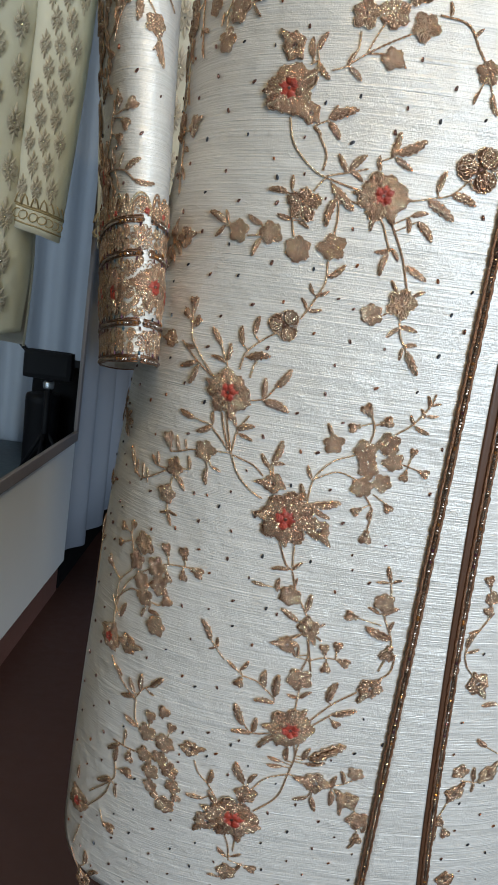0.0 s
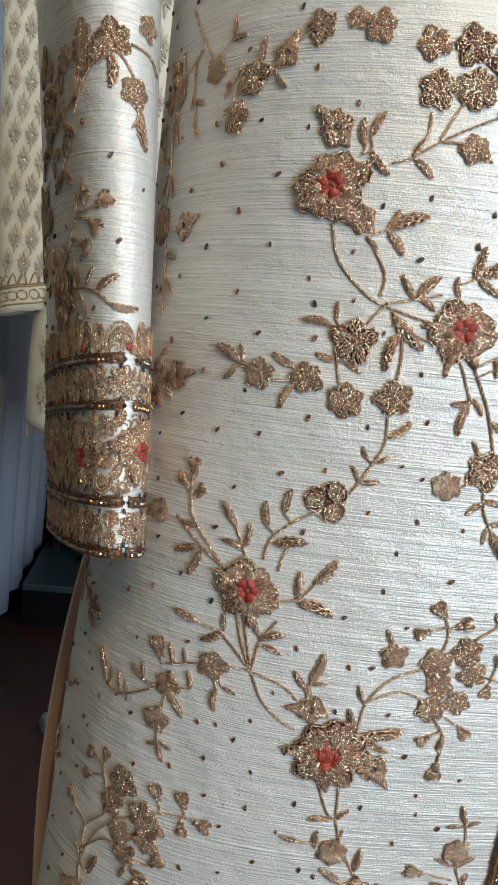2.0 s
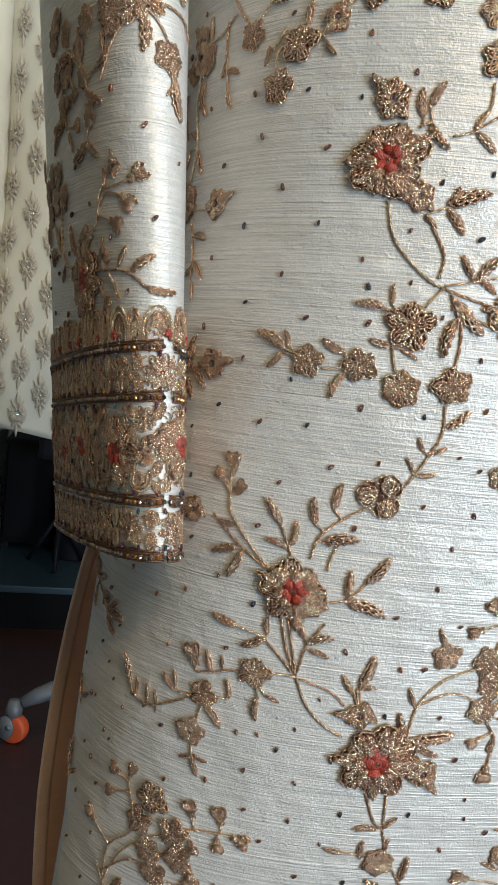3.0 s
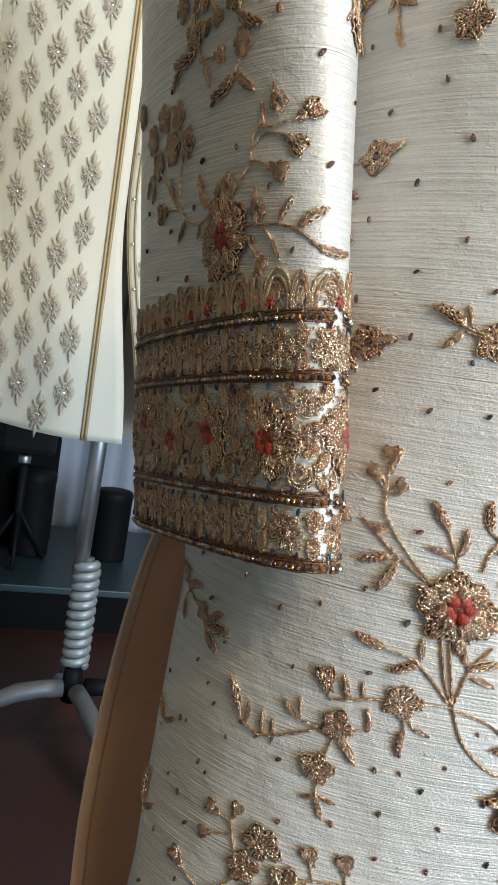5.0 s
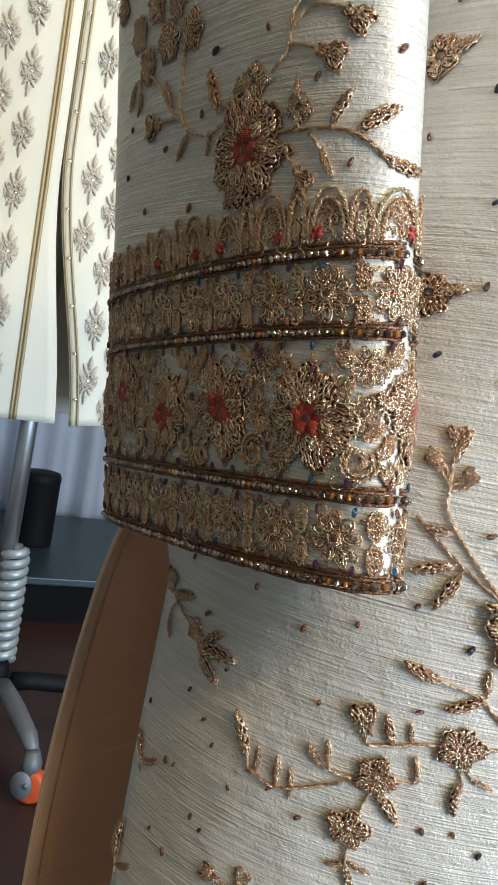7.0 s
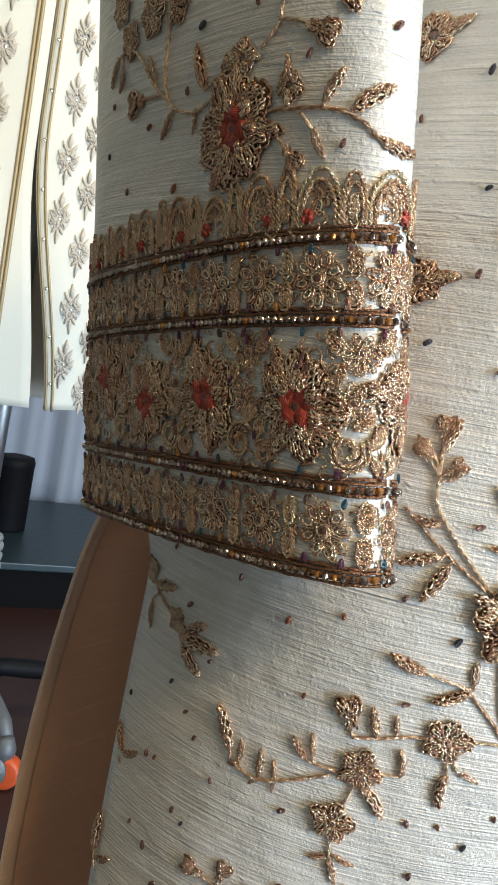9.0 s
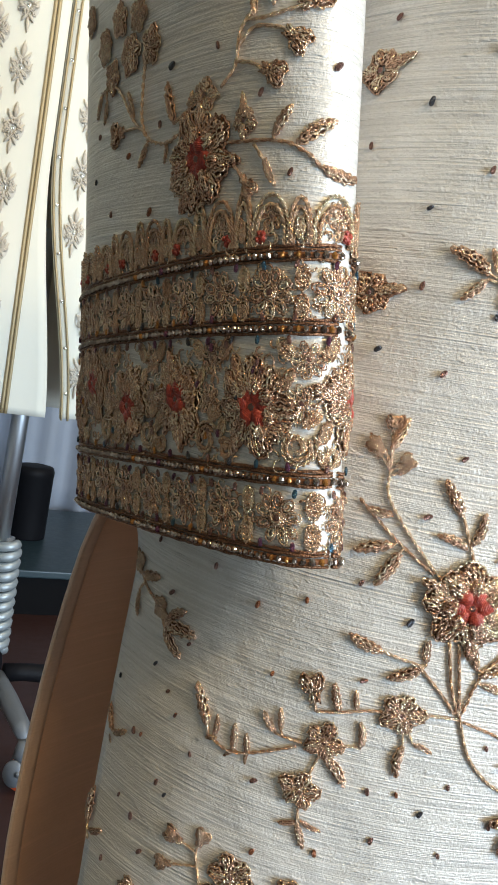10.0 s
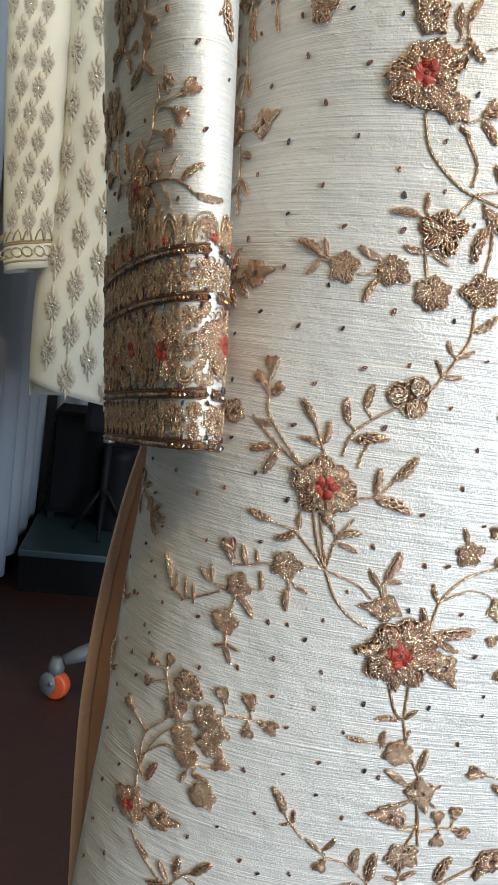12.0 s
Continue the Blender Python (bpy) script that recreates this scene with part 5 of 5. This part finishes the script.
def ease(a, b, n):
    return [a + (b - a) * math.sin(math.pi / 2 * i / n) for i in range(n + 1)]


left_rows = [[cream_point(x, sag(x, z)) for x in reversed(ease(edge_a(z), K2X - cream_half(z), 28))] for z in zs]
right_rows = [[cream_point(x, sag(x, z)) + Vector((0, 0.004, 0)) for x in ease(edge_b(z), K2X + cream_half(z), 28)] for z in zs]
back_rows = [[cream_point(K2X + cream_half(z) * math.sin(math.pi / 2 * (1 - 2 * j / 30)), z, True) for j in range(31)] for z in zs]
front_a = thicken(part("front_panel", grid_mesh(left_rows), CREAM, CREAM_KURTA, "cream cloth with grey floral motifs"), 0.002)
front_b = thicken(part("front_panel", grid_mesh(right_rows), CREAM, CREAM_KURTA, "cream cloth with a beaded edge"), 0.002)
thicken(part("back_panel", grid_mesh(back_rows), CREAM, CREAM_KURTA), 0.002)


def motif_mesh(seed):
    """A sprig: a bulb of petals between two leaves, with a bud above and a tail below."""
    rng = random.Random(seed)
    s = Soup()
    for i in range(7):
        petal(s, 2 * math.pi * i / 7 + rng.uniform(-0.1, 0.1), 0.44, 0.13, 0.045, rng, 0.2, 0.05)
    for sx in (-1, 1):
        for y0, y1, w in ((0.30, 0.66, 0.34), (-0.15, 0.26, 0.48), (-0.35, -0.60, 0.26)):
            pts = [(sx * w * t, y0 + (y1 - y0) * t * t, 0.05) for t in (0.15, 0.5, 0.8, 1.0)]
            s.add(*sweep(pts, [0.06, 0.085, 0.06, 0.02], 5))
    for y0, y1, r in ((0.42, 1.02, 0.12), (-0.42, -1.0, 0.09)):
        s.add(*sweep([(0, y0 + (y1 - y0) * t, 0.04) for t in (0, 0.35, 0.7, 1.0)], [0.05, r, r * 0.7, 0.02], 6))
    disc(s, 0, 0, 0.50, 0.03, 1, 14)
    for y, r in ((0.72, 0.17), (-0.66, 0.13)):
        disc(s, 0, y, r, 0.03, 1, 10)
    s.v = [(x * 0.92, y * 1.08, h) for x, y, h in s.v]
    gem(s, 0.08, 0.07, 2)
    return s.mesh(MOTIF, MOTIF_SOFT, SEQUIN)


MOTIF_SOFT = plain("faded_grey_stitching", (0.60, 0.57, 0.51), 0.6, 0.0, 20.0, 0.2, 0.0005)
MOTIFS = [motif_mesh(i) for i in range(3)]
rng = random.Random(9)
for i in range(20):
    for j in range(8):
        x = -0.323 + 0.087 * j + (0.0435 if i % 2 else 0.0)
        z = 0.7225 + 0.0525 * i
        if abs(x - K2X) > cream_half(z) - 0.012 or -0.075 < x < edge_b(z) + 0.03 or z > 1.71:
            continue
        f = (lambda a, b: cream_point(a, b)) if x < 0 else (lambda a, b: cream_point(a, b) + Vector((0, 0.004, 0)))
        ob = part("motif", rng.choice(MOTIFS), None, front_a if x < 0 else front_b)
        lay(ob, f, x, sag(x, z), 0.0425, rng.uniform(-0.08, 0.08), 0.0012)

s = Soup()
for off in (-0.0035, 0.0035):
    s.add(*sweep([cream_point(-0.057 + off, z) + Vector((0, -0.002, 0)) for z in zs], 0.0034, 6))
part("piping", s.mesh(BORDER), None, CREAM_KURTA, "dull gold double piping down the front")
s = Soup()
for off in (0.004, 0.016):
    s.add(*sweep([cream_point(edge_b(z) + off, z) + Vector((0, 0.001, 0)) for z in zs], 0.0022, 6))
part("piping", s.mesh(BORDER), None, CREAM_KURTA, "thin gold edging")
for i in range(11):
    z = 0.74 + 0.085 * i
    t = Soup()
    gem(t, 1.0, 0.3, 0)
    lay(part("sequin", t.mesh(SEQUIN), None, front_b), cream_point, edge_b(z) + 0.010, z, 0.0035, 0, 0.006)


# its sleeve, hanging beside the body, with a gold border
def cream_sleeve(w, z):
    d = z - 0.95
    cx, hx = -0.336 - 0.085 * d + 0.05 * d * d, 0.058 + 0.012 * d
    return Vector((cx + hx * math.copysign(abs(math.cos(w)) ** 0.8, math.cos(w)), 1.965 + 0.05 * math.copysign(abs(math.sin(w)) ** 0.8, math.sin(w)), z))


def sleeve_z(w, z):
    return z + 0.014 * math.cos(w)


rows = [[cream_sleeve(w, sleeve_z(w, z)) for w in lin(0, -2 * math.pi, 40)] for z in lin(0.958, 1.74, 50)]
sl = part("sleeve", grid_mesh([list(reversed(r)) for r in rows]), CREAM, CREAM_KURTA, "cream sleeve with a gold border above its hem")
thicken(sl, 0.002)


def sleeve_front(x, z):
    d = z - 0.95
    cx, hx = -0.336 - 0.085 * d + 0.05 * d * d, 0.058 + 0.012 * d
    w = -math.acos(max(-1, min(1, math.copysign(abs((x - cx) / hx) ** 1.25, x - cx))))
    return cream_sleeve(w, z)


s = Soup()
for rise, r in ((0.016, 0.0022), (0.052, 0.0026), (0.056, 0.0018)):
    s.add(*sweep([cream_sleeve(w, sleeve_z(w, 0.958 + rise)) for w in lin(0.0, -math.pi * 2, 40)], r, 5))
for i in range(9):
    w = -0.35 - 2.5 * i / 8
    p = cream_sleeve(w, sleeve_z(w, 0.958 + 0.034))
    v, f = ring(0, 0, 0.0095, 0.011, 0.3 * i, 0.0, 0.0020, 9)
    m = Matrix.Translation(p + Vector((0.0, -0.0015, 0))) @ Matrix.Rotation(math.pi / 2, 4, "X")
    s.add([m @ Vector(q) for q in v], f)
    p = cream_sleeve(w, sleeve_z(w, 0.958 + 0.056))
    s.add(*sweep([p + Vector((dx, -0.001, dz)) for dx, dz in ((-0.009, 0), (-0.005, 0.016), (0, 0.024), (0.005, 0.016), (0.009, 0))], 0.002, 5))
part("border", s.mesh(BORDER), None, sl, "dull gold scalloped border")
for i in range(13):
    for j in range(3):
        z = 1.055 + 0.0525 * i
        x = -0.336 - 0.085 * (z - 0.95) + 0.034 * (j - 1) + (0.017 if i % 2 else 0)
        if abs(x + 0.336 + 0.085 * (z - 0.95)) > 0.047 or z > 1.70:
            continue
        lay(part("motif", rng.choice(MOTIFS), None, sl), sleeve_front, x, z, 0.0300, 0, 0.0012)

# the stand: pole, spring, hub and four wheeled legs
STAND = thing("mannequin_stand", "chrome mannequin stand with a spring and orange wheels", "stand", at=(0.0, 2.0, 0))


def tube(a, b, r, sides=16):
    s = Soup()
    s.add(*sweep([a, b], r, sides))
    return s.mesh()


part("pole", tube((-0.020, 0, 0.36), (-0.004, 0, 1.05), 0.0175), CHROME, STAND, "chromed pole")
turns = []
for i in range(11 * 14):
    w = 2 * math.pi * i / 14
    turns.append((-0.004 + 0.022 * math.cos(w), 0.022 * math.sin(w), 0.175 + 0.235 * i / (11 * 14)))
s = Soup()
s.add(*sweep(turns, 0.0102, 8))
part("spring", s.mesh(SPRING), None, STAND, "steel coil spring round the pole")
part("core", tube((-0.004, 0, 0.12), (-0.004, 0, 0.42), 0.014), GREY_METAL, STAND)
part("hub", lathe([(0.018, 0.095), (0.022, 0.10), (0.022, 0.15), (0.019, 0.168), (0.014, 0.175)], (-0.004, 0)), BLACK, STAND, "black plastic hub")
AXIS = Vector((-0.42, -0.907, 0))        # the casters have swivelled the same way
ACROSS = Vector((0.907, -0.42, 0))
for k, deg in enumerate((-76.6, -172, 88, 8)):
    w = radians(deg)
    d = Vector((math.cos(w), math.sin(w), 0))
    far = 0.198 if k == 1 else 0.243
    c = d * far + Vector((-0.004, 0, 0.030))
    s = Soup()
    s.add(*sweep([d * 0.025 + Vector((0, 0, 0.125)), d * 0.07 + Vector((0, 0, 0.124)), d * 0.12 + Vector((0, 0, 0.117)), d * (far - 0.045) + Vector((0, 0, 0.104)), d * (far - 0.012) + Vector((0, 0, 0.090))], [0.020, 0.019, 0.020, 0.018, 0.012], 12))
    # the right leg's shade is put into its colour: black, not grey metal
    leg = part("leg", s.mesh(BLACK if k == 3 else GREY_METAL), None, STAND, "leg coloured black to stand for its shade" if k == 3 else "grey cast metal leg")
    s = Soup()
    s.add(*sweep([c + Vector((0, 0, 0.026)), c + Vector((0, 0, 0.044)), c + Vector((0, 0, 0.066))], [0.016, 0.020, 0.013], 10))
    for side in (-1, 1):
        prof = [(0.0, 0.0215), (0.020, 0.0205), (0.021, 0.0175), (0.0, 0.0165)]
        verts, faces = [], []
        for r, off in prof:
            for i in range(18):
                q = 2 * math.pi * i / 18
                verts.append(c + AXIS * off * side + ACROSS * (r * math.cos(q) - 0.009) + Vector((0, 0, r * 1.3 * math.sin(q) + 0.008)))
        for a in range(3):
            for i in range(18):
                f = (a * 18 + i, a * 18 + (i + 1) % 18, (a + 1) * 18 + (i + 1) % 18, (a + 1) * 18 + i)
                faces.append(f if side > 0 else f[::-1])
        s.add(verts, faces)
    part("fork", s.mesh(GREY_METAL), None, leg, "grey caster fork with round cheeks")
    s = Soup()
    prof = ((-0.015, 0.024), (-0.013, 0.030), (-0.006, 0.032), (0.006, 0.032), (0.013, 0.030), (0.015, 0.024))
    verts, faces = [], []
    hub = c + ACROSS * 0.004 + Vector((0, 0, 0.002))
    for off, r in prof:
        for i in range(20):
            q = 2 * math.pi * i / 20
            verts.append(hub + AXIS * off + ACROSS * r * math.cos(q) + Vector((0, 0, r * math.sin(q))))
    for a in range(5):
        for i in range(20):
            faces.append((a * 20 + i, a * 20 + (i + 1) % 20, (a + 1) * 20 + (i + 1) % 20, (a + 1) * 20 + i))
    faces += [tuple(range(20))[::-1], tuple(100 + i for i in range(20))]
    s.add(verts, faces)
    part("wheel", s.mesh(ORANGE), None, leg, "orange rubber wheel")
    s = Soup()
    s.add(*sweep([c - AXIS * 0.024 + Vector((0, 0, 0.010)), c + AXIS * 0.024 + Vector((0, 0, 0.010))], 0.0055, 12))
    part("axle_cap", s.mesh(GREY_METAL), None, leg)

# ---- the mirror cabinet on the west wall ----
GLASS = thing("mirror_cabinet", "shallow white wall cabinet with a tall mirror door", "cabinet", at=(-0.474, 1.5, 0.0))
part("body", box((0.0, -0.35, 0.085), (0.022, 0.70, 2.06)), PANEL, GLASS, "white painted board")
part("glass", box((0.0225, -0.30, 0.468), (0.033, 0.635, 2.02)), MIRROR, GLASS, "clear silvered glass")
for name, lo, hi in (("frame_rail", (0.0225, -0.32, 0.440), (0.038, 0.660, 0.4675)), ("frame_rail", (0.0225, -0.32, 2.0205), (0.038, 0.660, 2.048)), ("frame_stile", (0.0225, 0.6355, 0.468), (0.038, 0.660, 2.02)), ("frame_stile", (0.0225, -0.32, 0.468), (0.038, -0.3005, 2.02))):
    part(name, box(lo, hi, 0.003), RAIL, GLASS)
part("plinth", box((0.0, -0.33, 0.0), (0.012, 0.68, 0.0845)), PLINTH, GLASS, "red-brown wooden plinth")


# ---- curtains, platform and the dark things on it ----
def curtain(name, along, fixed, lo, hi, axis, label, deep=0.022, waves=9.0, bottom=0.02, top=2.5, tuck=0.0):
    rows = []
    for i in range(13):
        z = bottom + (top - bottom) * i / 12
        row = []
        for j in range(141):
            t = lo + (hi - lo) * j / 140
            near = smoothstep(lo, lo + 0.10, t)
            w = fixed - (1 - near) * tuck + near * deep * math.sin(waves * 2 * math.pi * (t - lo)) * (1 - 0.25 * z / top) + near * 0.4 * deep * math.sin(23 * t + 2 * z)
            row.append((t, w, z) if axis == "x" else (w, t, z))
        rows.append(row)
    ob = thicken(part(name, grid_mesh(rows), CURTAIN), 0.002)
    return tagged(ob, label, "curtain")


curtain("curtain", 0, 3.62, -0.40, 2.40, "x", "pale blue-grey gathered curtain along the rear wall", 0.03, 7.0)
curtain("curtain", 0, -0.428, 2.2015, 3.45, "y", "grey-white curtain hanging beside the mirror", 0.016, 4.0, bottom=0.112, tuck=0.026)
# black strip added below the curtain, where there is only shade
structure("baseboard", box((-0.4745, 2.202, 0.0), (-0.462, 3.84, 0.110)), MATT_BLACK, "black strip added for the shade under the side curtain")

PLAT = thing("platform", "low dark teal platform with a black front", "platform", at=(0, 0, 0))
part("top", box((-0.395, 2.70, 0.118), (2.3, 3.56, 0.14), 0.004), PLATFORM, PLAT, "dark teal board")
part("front", box((-0.39, 2.715, 0.0), (2.29, 3.55, 0.117)), MATT_BLACK, PLAT, "black front board")


def bin_at(x, y, h, r, label):
    me = lathe([(r * 0.93, 0.0), (r * 0.95, 0.006), (r, h * 0.86), (r * 1.02, h * 0.87), (r * 1.02, h * 0.93), (r * 0.95, h * 0.985), (r * 0.7, h), (0.0, h)], (0, 0), 32)
    ob = part("bin", me, BLACK)
    ob.location = (x, y, 0.1405)
    return tagged(ob, label, "bin")


bin_at(0.165, 3.10, 0.25, 0.066, "black cylindrical bin on the dark platform")
bin_at(-0.105, 3.09, 0.295, 0.066, "black cylindrical bin behind the wheeled stand")

SPEAKER = thing("cabinet", "black cabinet standing on the platform in the shade", "cabinet", at=(0, 0, 0.1405))
part("body", box((-0.365, 3.17, 0.02), (-0.035, 3.50, 0.40), 0.008), MATT_BLACK, SPEAKER)
part("door", box((-0.355, 3.158, 0.04), (-0.045, 3.169, 0.38), 0.004), MATT_BLACK, SPEAKER, "matt black door")
for x in (-0.345, -0.055):
    for y in (3.19, 3.47):
        part("foot", box((x - 0.012, y - 0.012, 0.0), (x + 0.012, y + 0.012, 0.0195)), BLACK, SPEAKER)

TRIPOD = thing("tripod", "small black tripod with a tilting head and chrome clamp", "tripod", at=(-0.155, 2.955, 0.1405))
part("column", tube((0, 0, 0.02), (0, 0, 0.36), 0.013), BLACK, TRIPOD)
for deg in (30, 150, 270):
    w = radians(deg)
    part("leg", tube((0.012 * math.cos(w), 0.012 * math.sin(w), 0.16), (0.11 * math.cos(w), 0.11 * math.sin(w), 0.006), 0.007, 8), BLACK, TRIPOD)
part("collar", lathe([(0.018, 0.33), (0.020, 0.335), (0.020, 0.352), (0.018, 0.357)], (0, 0), 16), CHROME, TRIPOD, "chrome clamp ring")
part("head", box((-0.085, -0.03, 0.365), (0.095, 0.03, 0.47), 0.018), BLACK, TRIPOD, "black tilting head")
part("handle", tube((0.06, 0, 0.43), (0.12, 0.0, 0.49), 0.008, 8), BLACK, TRIPOD)
